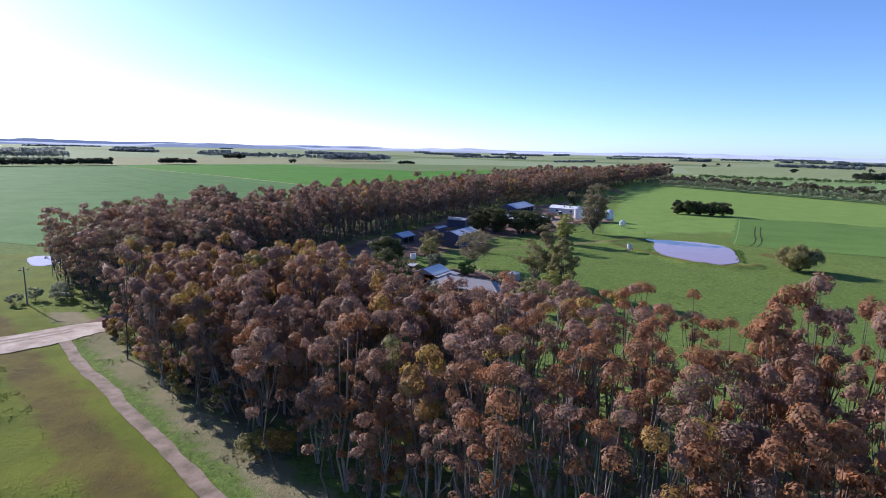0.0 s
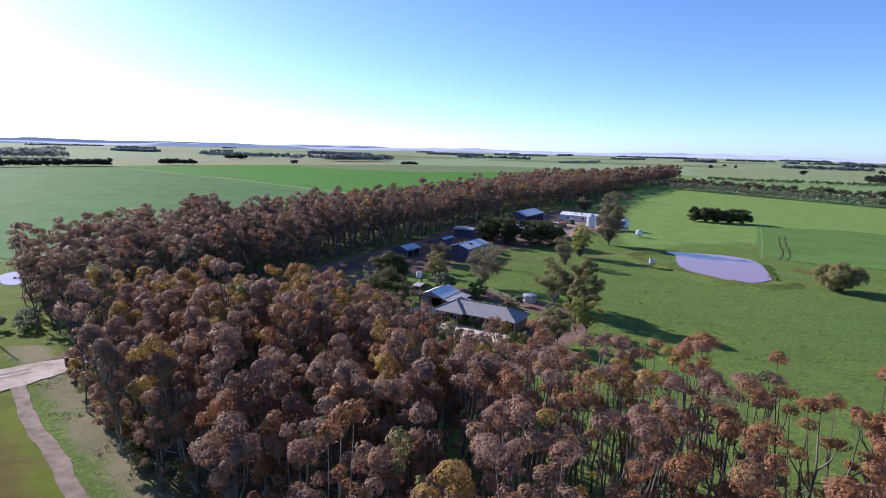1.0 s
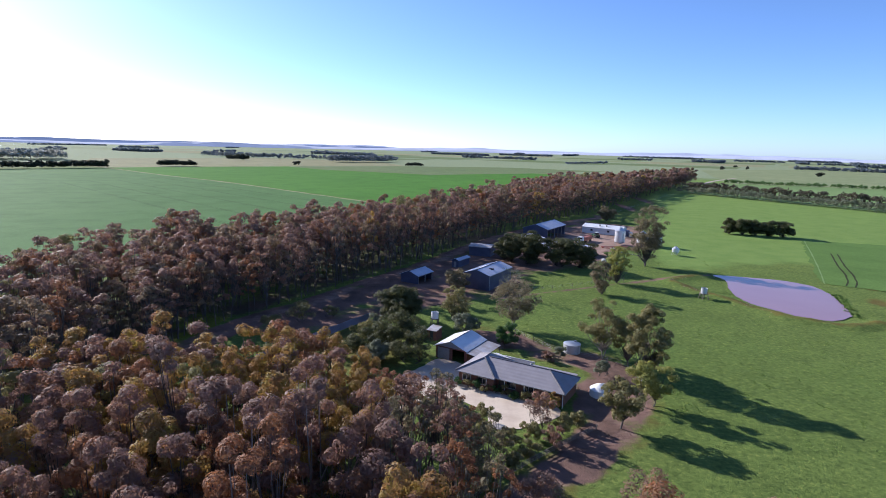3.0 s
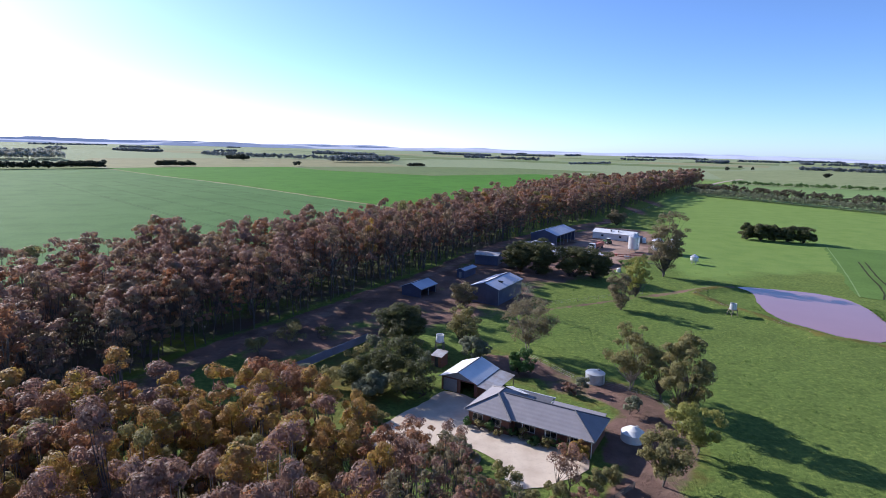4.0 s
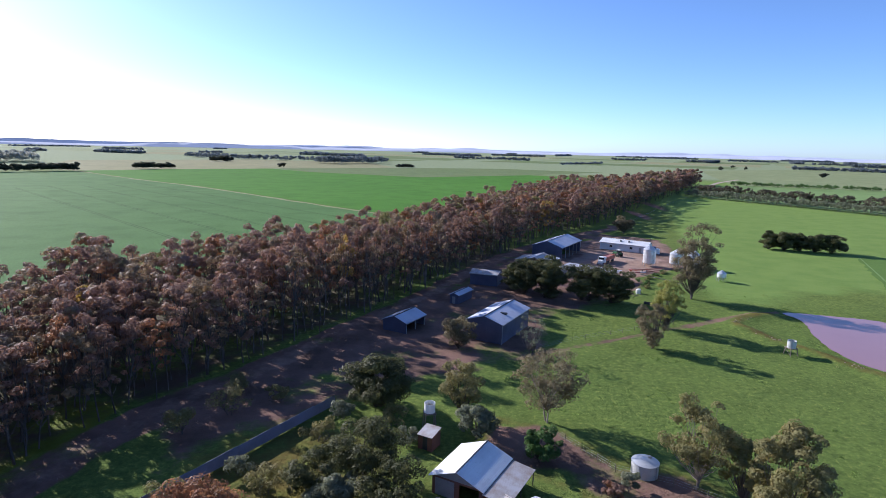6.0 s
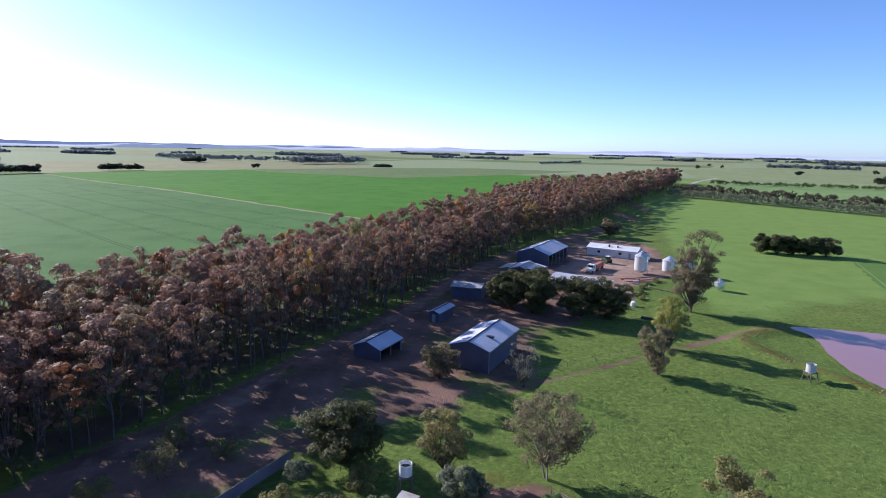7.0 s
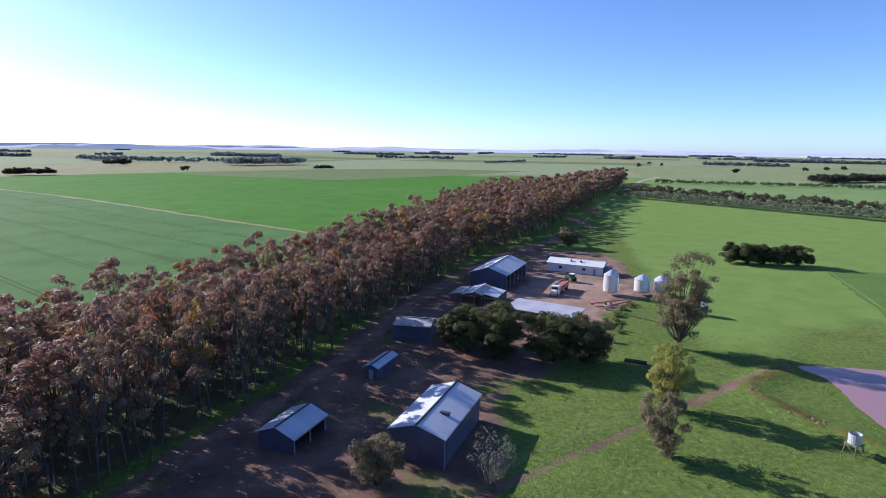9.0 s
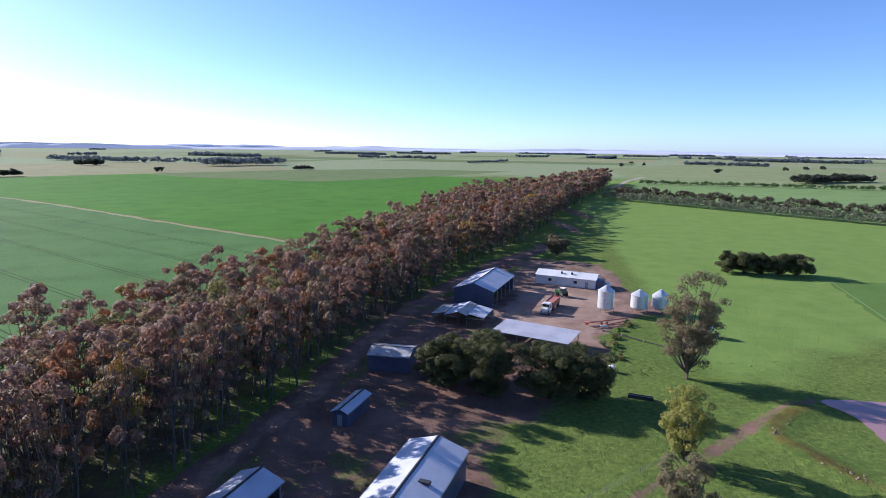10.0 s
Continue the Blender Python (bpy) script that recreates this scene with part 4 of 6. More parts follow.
# three garden trees take the dark leaves to stand in for garden shade
tree("garden_tree", "dense olive garden tree beside the drive", -18.6, 150.4, 8.2, 5.2, LEAF_DARK, BARK_DARK, 13, 0.08, 0.26, 300, 0.16, 2, 50)
tree("garden_tree", "dark olive garden tree overhanging the drive", -14.6, 145.6, 6.2, 3.8, LEAF_DARK, BARK_DARK, 402, 0.1, 0.3, 260, 0.16, 2, 34)
tree("garden_tree", "dark low garden tree on the shaded lawn", -24.5, 148.0, 5.4, 3.4, LEAF_DARK, BARK_DARK, 403, 0.1, 0.3, 240, 0.16, 2, 30)
tree("gum_tree", "dense low gum tree with rust-orange foliage by the garden", -31.8, 135.2, 9.6, 4.4, LEAF_RUST, BARK, 401, 0.2, 0.3, 330, 0.16, 2, 40)
tree("garden_shrub", "brown-green garden shrub beside the drive", -21.0, 144.6, 4.4, 3.4, LEAF_GREY, BARK_DARK, 14, 0.12, 0.3, 300)
tree("cypress_tree", "dark dense cypress at the edge of the yard", -19.6, 171.5, 8.2, 5.4, LEAF_DARK, BARK_DARK, 15, 0.0, 0.3, 400, 0.18, 2, 52, 0.65)
tree("garden_shrub", "dark shrub in front of the open shed", -7.6, 200.4, 6.8, 4.1, LEAF_BROWN, BARK_DARK, 16, 0.06, 0.25, 220, 0.16, 2, 44)
tree("bare_tree", "nearly leafless grey tree beside the shed", 7.4, 197.4, 9.4, 3.5, LEAF_GREY, BARK, 17, 0.12, 0.2, 18, 0.13, 3, 42)
tree("garden_shrub", "rounded dark bush in the paddock by the pond", 106, 178.5, 8.0, 6.6, LEAF_OLIVE, BARK_DARK, 18, 0.03, 0.3, 420, 0.26)
tree("gum_tree", "brownish tree beside the shelter belt track", 72.5, 375, 9.0, 5.6, LEAF_BROWN, BARK, 19, 0.08, 0.3, 260, 0.3)
for _i, (_x, _y, _h, _r) in enumerate(((9.6, 246.5, 10.6, 5.2), (16.2, 244, 12.2, 6.2), (27.2, 240.5, 11.4, 6.2), (34.2, 240.5, 10.6, 6.0), (19, 251, 9.5, 4.6), (9.0, 253, 8.5, 4.4))):
    tree("cypress_tree", "dark wide cypress in the clump beside the yard", _x, _y, _h, _r, LEAF_DARK, BARK_DARK, 30 + _i, 0.0, 0.27, 420, 0.18, 2, 64, 0.6)
for _i, (_x, _y, _h, _r) in enumerate(((126.5, 339.5, 7.8, 4.4), (132.0, 337.5, 8.6, 5.0), (138, 336, 7.6, 4.8), (143.5, 334.5, 7.8, 4.6), (149.5, 332.5, 8.8, 5.2))):
    tree("cypress_tree", "dark rounded cypress in the paddock clump", _x, _y, _h, _r, LEAF_DARK, BARK_DARK, 40 + _i, 0.0, 0.32, 300, 0.25, 1, 44, 0.75)
# shrubs and young trees round the forecourt
for _i, (_x, _y, _h, _r, _k) in enumerate(((-12.3, 127.0, 5.6, 2.2, 0), (-7.6, 126.6, 5.8, 2.0, 0), (9.3, 127.0, 3.6, 1.3, 1), (7.6, 121.6, 6.2, 2.3, 0), (-1.3, 117, 6.6, 1.7, 3), (2.5, 116.5, 2.2, 1.8, 3), (5.8, 118.5, 2.6, 1.6, 3), (20.2, 143, 3.2, 1.7, 2), (14.5, 151.5, 2.4, 1.5, 2), (11.8, 150, 1.8, 1.2, 0), (-14, 160, 2.4, 1.6, 2), (-18.8, 136.6, 1.6, 1.5, 3), (-21.9, 137.4, 2.2, 1.6, 2), (-43.8, 174.5, 3.4, 2.2, 3), (-42, 166.5, 4.6, 3.2, 3), (-29.2, 147.2, 3.4, 2.4, 3), (-34.2, 151, 2.8, 2.0, 2), (-27, 159.5, 3.2, 2.2, 3), (-46.5, 160.5, 3.6, 2.6, 3), (-24.5, 166, 3.0, 2.0, 2), (-38.5, 142.5, 4.4, 2.6, 3), (-29.8, 141, 2.2, 1.7, 3), (-22.5, 156.5, 2.6, 1.8, 2), (-16.5, 165, 3.2, 2.2, 3), (-36, 171.5, 2.6, 1.8, 3), (5.5, 101.5, 5.0, 2.8, 0), (16.6, 102, 5.4, 3.0, 0), (10.4, 120.8, 3.0, 1.7, 3), (12.4, 123.2, 2.6, 1.5, 3), (5.0, 113.8, 2.6, 1.6, 3), (8.2, 116.8, 3.4, 1.8, 0), (2.2, 110.4, 2.4, 1.5, 3), (-0.8, 106.2, 3.0, 1.7, 3), (-9.9, 125.6, 1.3, 1.0, 3), (-5.2, 127.9, 1.5, 1.0, 2), (-10.2, 128.3, 1.2, 0.9, 3), (-6.1, 125.5, 1.0, 0.9, 3), (-8.2, 128.9, 1.4, 0.9, 2))):
    tree("garden_shrub", ("reddish-brown thin garden shrub", "yellow-green upright garden shrub", "grey-green low garden shrub", "dull olive garden shrub by the fence")[_k], _x, _y, _h, _r, (LEAF_BRONZE, LEAF_AMBER, LEAF_GREY, LEAF_OLIVE)[_k], BARK, 60 + _i, 0.15, 0.34, 150, 0.13, 2, 16)


# low planting along the house front
for _i in range(11):
    _u, _v = 0.8 + 1.7 * _i, -0.5 + 0.25 * (_i % 3) + (0.6 if _i > 3 else 0)
    tree("garden_shrub", "dark green garden shrub against the house front", -5.8 + _u * 0.891 + _v * 0.454, 136.9 - _u * 0.454 + _v * 0.891, 1.3 + 0.35 * (_i % 3), 0.9 + 0.15 * (_i % 2), (LEAF_GREEN, LEAF_OLIVE)[_i % 2], BARK_DARK, 300 + _i, 0.05, 0.4, 90, 0.11, 1, 9)
# thin trees between the forecourt and the woodland
for _i, (_x, _y, _h) in enumerate(((-15.2, 118.5, 11.5), (-12.2, 113.5, 12.5), (-8.6, 110.5, 12.0), (-10.8, 119.0, 10.0), (-6.2, 115.0, 11.0), (-4.4, 108.5, 9.0), (-13.8, 108.5, 13.0), (-9.0, 104.5, 12.5), (-2.0, 112.5, 7.0), (2.4, 84.0, 13.0), (6.2, 81.5, 13.5), (-1.0, 88.0, 13.0), (0.6, 92.0, 10.0), (9.2, 82.5, 13.0), (-2.4, 99.0, 9.5), (-4.0, 96.5, 11.0), (-5.5, 101.0, 12.0), (-11.0, 100.5, 13.5), (-15.6, 112.0, 13.5), (-17.0, 116.5, 12.5), (-6.8, 106.5, 13.0), (-3.6, 103.5, 11.5), (-11.6, 107.0, 13.0), (-0.5, 106.0, 9.0))):
    tree("gum_tree", "thin open gum tree with sparse reddish foliage by the forecourt", _x, _y, _h * (0.92 if _y > 110 else 1.18), 2.3, (LEAF_RUST, LEAF_BRONZE, LEAF_BROWN)[_i % 3], (BARK, BARK_PALE)[_i % 2], 90 + _i, 0.3, 0.25, 85, 0.14, 2, 26)

# undergrowth along the woodland's open edges
_edge = random.Random(8)
for _i in range(26):
    _t = _edge.random()
    _x, _y = (-62 + 46 * _t + _edge.uniform(-1.5, 3), 99 - 41 * _t + _edge.uniform(-1.0, 3.5)) if _i % 3 else (-92 + _edge.uniform(-4, 8), 114 + 26 * _t)
    tree("undergrowth_shrub", "grey-green bushy undergrowth at the woodland edge", _x, _y, _edge.uniform(2.2, 5.0), _edge.uniform(1.4, 2.4), (LEAF_GREY, LEAF_OLIVE, LEAF_AMBER)[_i % 3], BARK, 200 + _i, 0.1, 0.34, 120, 0.16, 2, 14)


# windbreaks, plantations and far woods
def line_places(line, spacing, rows, gap, seed):
    rnd = random.Random(seed)
    out = []
    for (ax, ay), (bx, by) in zip(line[:-1], line[1:]):
        d = math.hypot(bx - ax, by - ay)
        ux, uy = (bx - ax) / d, (by - ay) / d
        for i in range(int(d / spacing)):
            for r in range(rows):
                s, o = i * spacing + rnd.uniform(-0.3, 0.3) * spacing, (r - (rows - 1) / 2) * gap + rnd.uniform(-0.25, 0.25) * gap
                out.append((ax + ux * s - uy * o, ay + uy * s + ux * o))
    return out


def zero(x, y, r):
    return 0


def low_wood(label, places, seed, h, r, leaf, bark=BARK_DARK, leaves=16, leaf_len=1.0, bare=0.15, clumps=7, forms=6):
    wood_stuff("windbreak", label, places, seed, leaves / (0.55 * r) ** 2 * 0.62, leaf_len, h, clumps, r * 0.55, r * 0.75, [bark, leaf], zero, 3, bare, forms, False, 0.5, 1, None, 0.85)


low_wood("plantation row of young grey-green gums across the paddock", line_places([(203, 636), (256, 546), (306, 462), (372, 345), (440, 225)], 3.6, 3, 4.2, 71), 810, 6.6, 2.0, LEAF_GREY, BARK_PALE, 15, 0.6, 0.3)
low_wood("taller brown-topped gum row behind the young plantation", line_places([(213, 646), (268, 552), (320, 468), (386, 350), (452, 230)], 3.4, 2, 3.5, 72), 820, 10.2, 2.8, LEAF_UMBER, BARK_DARK, 18, 0.72, 0.1)
low_wood("low scattered hedge in the far pasture", line_places([(336, 842), (450, 800), (530, 768), (640, 700)], 6.0, 2, 7, 73), 830, 5.0, 3.0, LEAF_GREEN, BARK_DARK, 14, 0.8)
low_wood("far dark wood behind the pasture", line_places([(578, 866), (640, 898), (720, 910)], 6.0, 4, 8, 74), 840, 10, 5, LEAF_HEDGE_BACKLIT, BARK_DARK, 14, 1.6, 0.05)
low_wood("dark clipped windbreak along the wheat field", line_places([(-760, 520), (-690, 600), (-601, 724), (-521, 832)], 4.0, 3, 4, 75), 850, 9.0, 3.4, LEAF_HEDGE_BACKLIT, BARK_DARK, 18, 1.2, 0.02)
low_wood("dark short windbreak beyond the wheat field", line_places([(-494, 912), (-470, 930), (-452, 946)], 4.0, 3, 4, 76), 860, 8.5, 3.4, LEAF_HEDGE_BACKLIT, BARK_DARK, 18, 1.2, 0.02)
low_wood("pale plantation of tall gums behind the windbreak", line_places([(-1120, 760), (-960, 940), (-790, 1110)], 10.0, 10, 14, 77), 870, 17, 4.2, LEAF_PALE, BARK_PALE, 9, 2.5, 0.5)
low_wood("dark bushes on the far stubble", line_places([(-556, 1306), (-526, 1340)], 5.0, 3, 5, 78), 880, 11, 5, LEAF_HEDGE_BACKLIT, BARK_DARK, 14, 1.8, 0.02)
low_wood("far row of scattered gums", line_places([(-770, 1640), (-660, 1560), (-480, 1500), (-330, 1520), (-200, 1560)], 11.0, 2, 14, 79), 890, 12, 5, LEAF_FAR_HAZED, BARK_DARK, 10, 2.2, 0.3)
low_wood("far grove of scattered gums on the fields", line_places([(-330, 1330), (-270, 1380), (-205, 1430)], 9.0, 5, 11, 80), 900, 15, 5, LEAF_FAR_HAZED, BARK_PALE, 12, 2.0, 0.4)
low_wood("far short hedge", line_places([(-143, 1204), (-108, 1232)], 5.0, 2, 5, 81), 910, 5.5, 3, LEAF_HEDGE_BACKLIT, BARK_DARK, 12, 1.5, 0.02)
low_wood("far thin row of trees", line_places([(245, 1640), (330, 1745), (405, 1858)], 8.0, 1, 5, 82), 920, 7, 4, LEAF_FAR_HAZED, BARK_DARK, 12, 1.8, 0.05)
low_wood("far dark farm wood", line_places([(900, 1720), (990, 1650), (1060, 1580)], 12.0, 3, 13, 83), 930, 8.5, 6, LEAF_FAR_HAZED, BARK_DARK, 10, 2.6, 0.05)
low_wood("scattered lone trees on the far fields", [(592, 1480), (596, 1486), (630, 1146), (634, 1148), (-328, 1062), (-324, 1064), (690, 1560), (720, 1700), (960, 1330), (1010, 1340), (840, 1240)], 940, 9, 5, LEAF_HEDGE_BACKLIT, BARK_DARK, 18, 1.8, 0.02)


def far_lines():
    """Woods and rows of trees on the way to the horizon."""
    rnd = random.Random(77)
    places = []
    for _ in range(44):
        a, d = rnd.uniform(-0.95, 0.95), rnd.uniform(2200, 4000)
        x, y = d * math.sin(a), d * math.cos(a)
        w, t = rnd.uniform(60, 420), radians(GRID) + rnd.choice((0, 0, math.pi / 2)) + rnd.uniform(-0.1, 0.1)
        line = [(x, y), (x + w * math.cos(t), y + w * math.sin(t))]
        places += line_places(line, 10.0, rnd.choice((1, 1, 2, 3)), 14.0, rnd.randrange(9999))
    low_wood("far woods and tree rows towards the horizon", places, 950, 9, 6, LEAF_FAR_HAZED, BARK_DARK, 7, 4.0, 0.02, 5)


far_lines()


# ---- buildings ----
def at_grid(x, y, turn=GRID, z=0.0):
    return pose(x, y, z, 0, 0, turn)


def gable_shed(label, x, y, w, l, eave, ridge, wall, roof, turn=GRID, open_east=False, open_south=False, hang=0.25, group=""):
    """A sheet-clad shed; its origin is the near west corner, x across the gable, y along the ridge."""
    t = thing("shed", label, "shed", at_grid(x, y, turn), group)
    th = 0.12
    if not open_south:
        part("wall", Shape().slab([(0, 0, eave), (w, 0, eave), (w, th, eave), (0, th, eave)], eave), wall, t)
    else:
        for px in (0.1, w / 2, w - 0.1):
            part("post", Shape().box(px - 0.1, 0, 0, px + 0.1, 0.2, eave), DARK_STEEL, t)
        part("beam", Shape().box(0, 0, eave - 0.3, w, th, eave), DARK_STEEL, t)
    for y0 in (0.0, l - th):
        g = Shape()
        g.v = [(0, y0, eave), (w, y0, eave), (w / 2, y0, ridge - 0.03), (0, y0 + th, eave), (w, y0 + th, eave), (w / 2, y0 + th, ridge - 0.03)]
        g.f = [(0, 1, 2), (5, 4, 3), (0, 2, 5, 3), (1, 4, 5, 2)]
        part("gable", g, wall, t)
    part("wall", Shape().box(0, l - th, 0, w, l, eave), wall, t)
    part("wall", Shape().box(0, th, 0, th, l - th, eave), wall, t)
    if open_east:
        n = max(2, round(l / 5))
        for i in range(n + 1):
            py = th + (l - 2 * th - 0.2) * i / n
            part("post", Shape().box(w - 0.2, py, 0, w, py + 0.2, eave), GREY_PAINT, t)
        part("beam", Shape().box(w - th, th, eave - 0.5, w, l - th, eave), wall, t)
    else:
        part("wall", Shape().box(w - th, th, 0, w, l - th, eave), wall, t)
    slope = (ridge - eave) / (w / 2)
    for sx in (-1, 1):
        xe = -hang if sx < 0 else w + hang
        ze = eave - hang * slope + 0.05
        n = max(2, int(l / 3.0))
        for i in range(n):
            y0, y1 = -hang + (l + 2 * hang) * i / n, -hang + (l + 2 * hang) * (i + 1) / n
            lift = 0.006 * (i % 2)
            ring = [(xe, y0, ze + lift), (w / 2, y0, ridge + 0.05 + lift), (w / 2, y1 + 0.02, ridge + 0.05 + lift), (xe, y1 + 0.02, ze + lift)]
            part("roof_sheet", Shape().slab(ring if sx < 0 else ring[::-1], 0.05), roof, t)
    part("ridge_cap", Shape().slab([(w / 2 - 0.22, -hang, ridge + 0.03), (w / 2, -hang, ridge + 0.12), (w / 2, l + hang, ridge + 0.12), (w / 2 - 0.22, l + hang, ridge + 0.03)], 0.02).slab([(w / 2, -hang, ridge + 0.12), (w / 2 + 0.22, -hang, ridge + 0.03), (w / 2 + 0.22, l + hang, ridge + 0.03), (w / 2, l + hang, ridge + 0.12)], 0.02), DARK_STEEL, t)
    for xg in (-hang - 0.12, w + hang):
        part("gutter", Shape().box(xg, -hang, eave - hang * slope - 0.12, xg + 0.12, l + hang, eave - hang * slope + 0.02), GREY_PAINT, t)
    return t


def window(t, x0, z0, x1, z1, y):
    """A window with two panes and a sill in a wall that looks along -y."""
    def bx(*c):
        return Shape().box(*c)
    w = part("window", bx(x0, y - 0.03, z0, x1, y + 0.02, z1), WHITE_PAINT, t)
    mid = (x0 + x1) / 2
    for a, b in ((x0 + 0.06, mid - 0.03), (mid + 0.03, x1 - 0.06)):
        part("pane", bx(a, y - 0.045, z0 + 0.06, b, y - 0.032, z1 - 0.06), GLASS, w)
    part("sill", bx(x0 - 0.06, y - 0.10, z0 - 0.08, x1 + 0.06, y - 0.032, z0 - 0.005), CONCRETE, w)
    return w


def house():
    t = thing("house", "red-brick bungalow with hipped slate-grey roof and gravel forecourt", "house", at_grid(-5.8, 136.9))
    e, h = 2.55, 0.45  # eave height, overhang
    # walls: west wing and main wing, each with openings shown by their own parts
    part("wall", bevelled(Shape().box(h, h, 0, 7.5 - h, 9.3, e), "wall", BRICK, 0.02), None, t)
    part("wall", bevelled(Shape().box(7.5 - h + 0.01, 0.6 + h + 0.5, 0, 19.3 - h, 8.65 - h, e), "wall", BRICK, 0.02), None, t)
    # roof: main wing
    p = 0.46
    r1 = e + 4.0 * p
    A = Shape()
    x0, x1, y0, y1, ym = 5.0, 19.3, 0.6, 8.65, 4.62
    A.slab([(x0, y0, e), (x1, y0, e), (x1 - 4.0, ym, r1), (x0 - 1.2, ym, r1)], 0.12)
    A.slab([(x1, y1, e), (x0, y1, e), (x0 - 1.2, ym, r1), (x1 - 4.0, ym, r1)], 0.12)
    A.slab([(x1, y0, e), (x1, y1, e), (x1 - 4.0, ym, r1)], 0.12)
    part("roof", A, TILE_ROOF, t, "slate-grey hipped roof of the main wing")
    B = Shape()
    r2 = e + 3.75 * p + 0.14
    B.slab([(0, 0, e), (7.5, 0, e), (3.75, 3.75, r2)], 0.12)
    B.slab([(7.5, 0, e), (7.5, 9.6, e), (3.75, 6.2, r2), (3.75, 3.75, r2)], 0.12)
    B.slab([(0, 9.6, e), (0, 0, e), (3.75, 3.75, r2), (3.75, 6.2, r2)], 0.12)
    B.slab([(7.5, 9.6, e), (0, 9.6, e), (3.75, 6.2, r2)], 0.12)
    part("roof", B, TILE_ROOF, t, "slate-grey hipped roof of the west wing")

    def cap(a, b, r=0.11):
        part("ridge_cap", Shape().tube([a, b], [r, r], 6), RIDGE, t)
    z = 0.03
    cap((4.4, ym, r1 + z), (15.3, ym, r1 + z)), cap((15.3, ym, r1 + z), (19.3, 0.6, e + z)), cap((15.3, ym, r1 + z), (19.3, 8.65, e + z))
    cap((3.75, 3.75, r2 + z), (3.75, 6.2, r2 + z)), cap((3.75, 3.75, r2 + z), (0, 0, e + z)), cap((3.75, 3.75, r2 + z), (7.5, 0, e + z), 0.16), cap((3.75, 6.2, r2 + z), (0, 9.6, e + z))
    for a in ((0, -0.1, 7.5, 0.02), (7.5, 0.5, 19.3, 0.62), (19.28, 0.6, 19.4, 8.65), (-0.1, 0, 0.02, 9.6)):
        part("gutter", Shape().box(a[0], a[1], e - 0.16, a[2], a[3], e + 0.0), GREY_PAINT, t)
    part("fascia", Shape().box(0.1, 0.08, e - 0.2, 7.4, 0.14, e - 0.02), WHITE_PAINT, t)
    for a, b in ((1.2, 2.8), (4.2, 5.8)):
        window(t, a, 0.9, b, 2.1, h)
    for a, b in ((9.0, 10.6), (12.0, 13.8), (15.4, 17.0)):
        window(t, a, 0.9, b, 2.1, 1.55)
    d = part("door", Shape().box(7.55, 1.50, 0.02, 8.5, 1.548, 2.1), DARK_STEEL, t, "dark front door")
    part("handle", Shape().box(8.36, 1.46, 1.0, 8.42, 1.498, 1.12), WHITE_PAINT, d)
    for px in (8.9, 12.4, 15.9, 18.9):
        part("post", Shape().box(px, 0.75, 0, px + 0.1, 0.85, e - 0.02), WHITE_PAINT, t)
    # back verandah: a lower flat roof, with a pale skillion and a white beam
    part("verandah_roof", Shape().slab([(3.0, 8.4, 2.5), (10.0, 8.4, 2.5), (10.0, 11.1, 2.38), (3.0, 11.1, 2.38)], 0.06), RIDGE, t)
    part("skillion", Shape().slab([(2.8, 8.6, 3.55), (6.4, 7.5, 3.65), (6.7, 8.9, 3.05), (3.1, 10.6, 2.95)], 0.06), WHITE_SHEET, t)
    part("verandah_roof", Shape().slab([(10.02, 8.5, 2.44), (18.4, 8.5, 2.44), (18.4, 10.5, 2.3), (10.02, 10.5, 2.3)], 0.06), TILE_ROOF, t, "grey sheet roof over the back porch")
    for px in (12.8, 15.6, 18.2):
        part("post", Shape().box(px, 10.3, 0, px + 0.1, 10.4, 2.23), WHITE_PAINT, t)
    part("vent", Shape().lathe([(0.12, 3.3), (0.12, 3.95), (0.2, 4.0), (0.05, 4.15)], 8, 11.4, 6.2), GREY_PAINT, t, "small grey roof flue")
    part("beam", Shape().box(3.0, 11.12, 2.25, 10.2, 11.26, 2.5), WHITE_PAINT, t)
    for px in (3.1, 5.4, 7.7, 10.0):
        part("post", Shape().box(px, 11.14, 0, px + 0.1, 11.24, 2.248), WHITE_PAINT, t)
    part("verandah_floor", Shape().box(3.0, 9.3, 0.0, 10.2, 11.3, 0.12), CONCRETE, t)


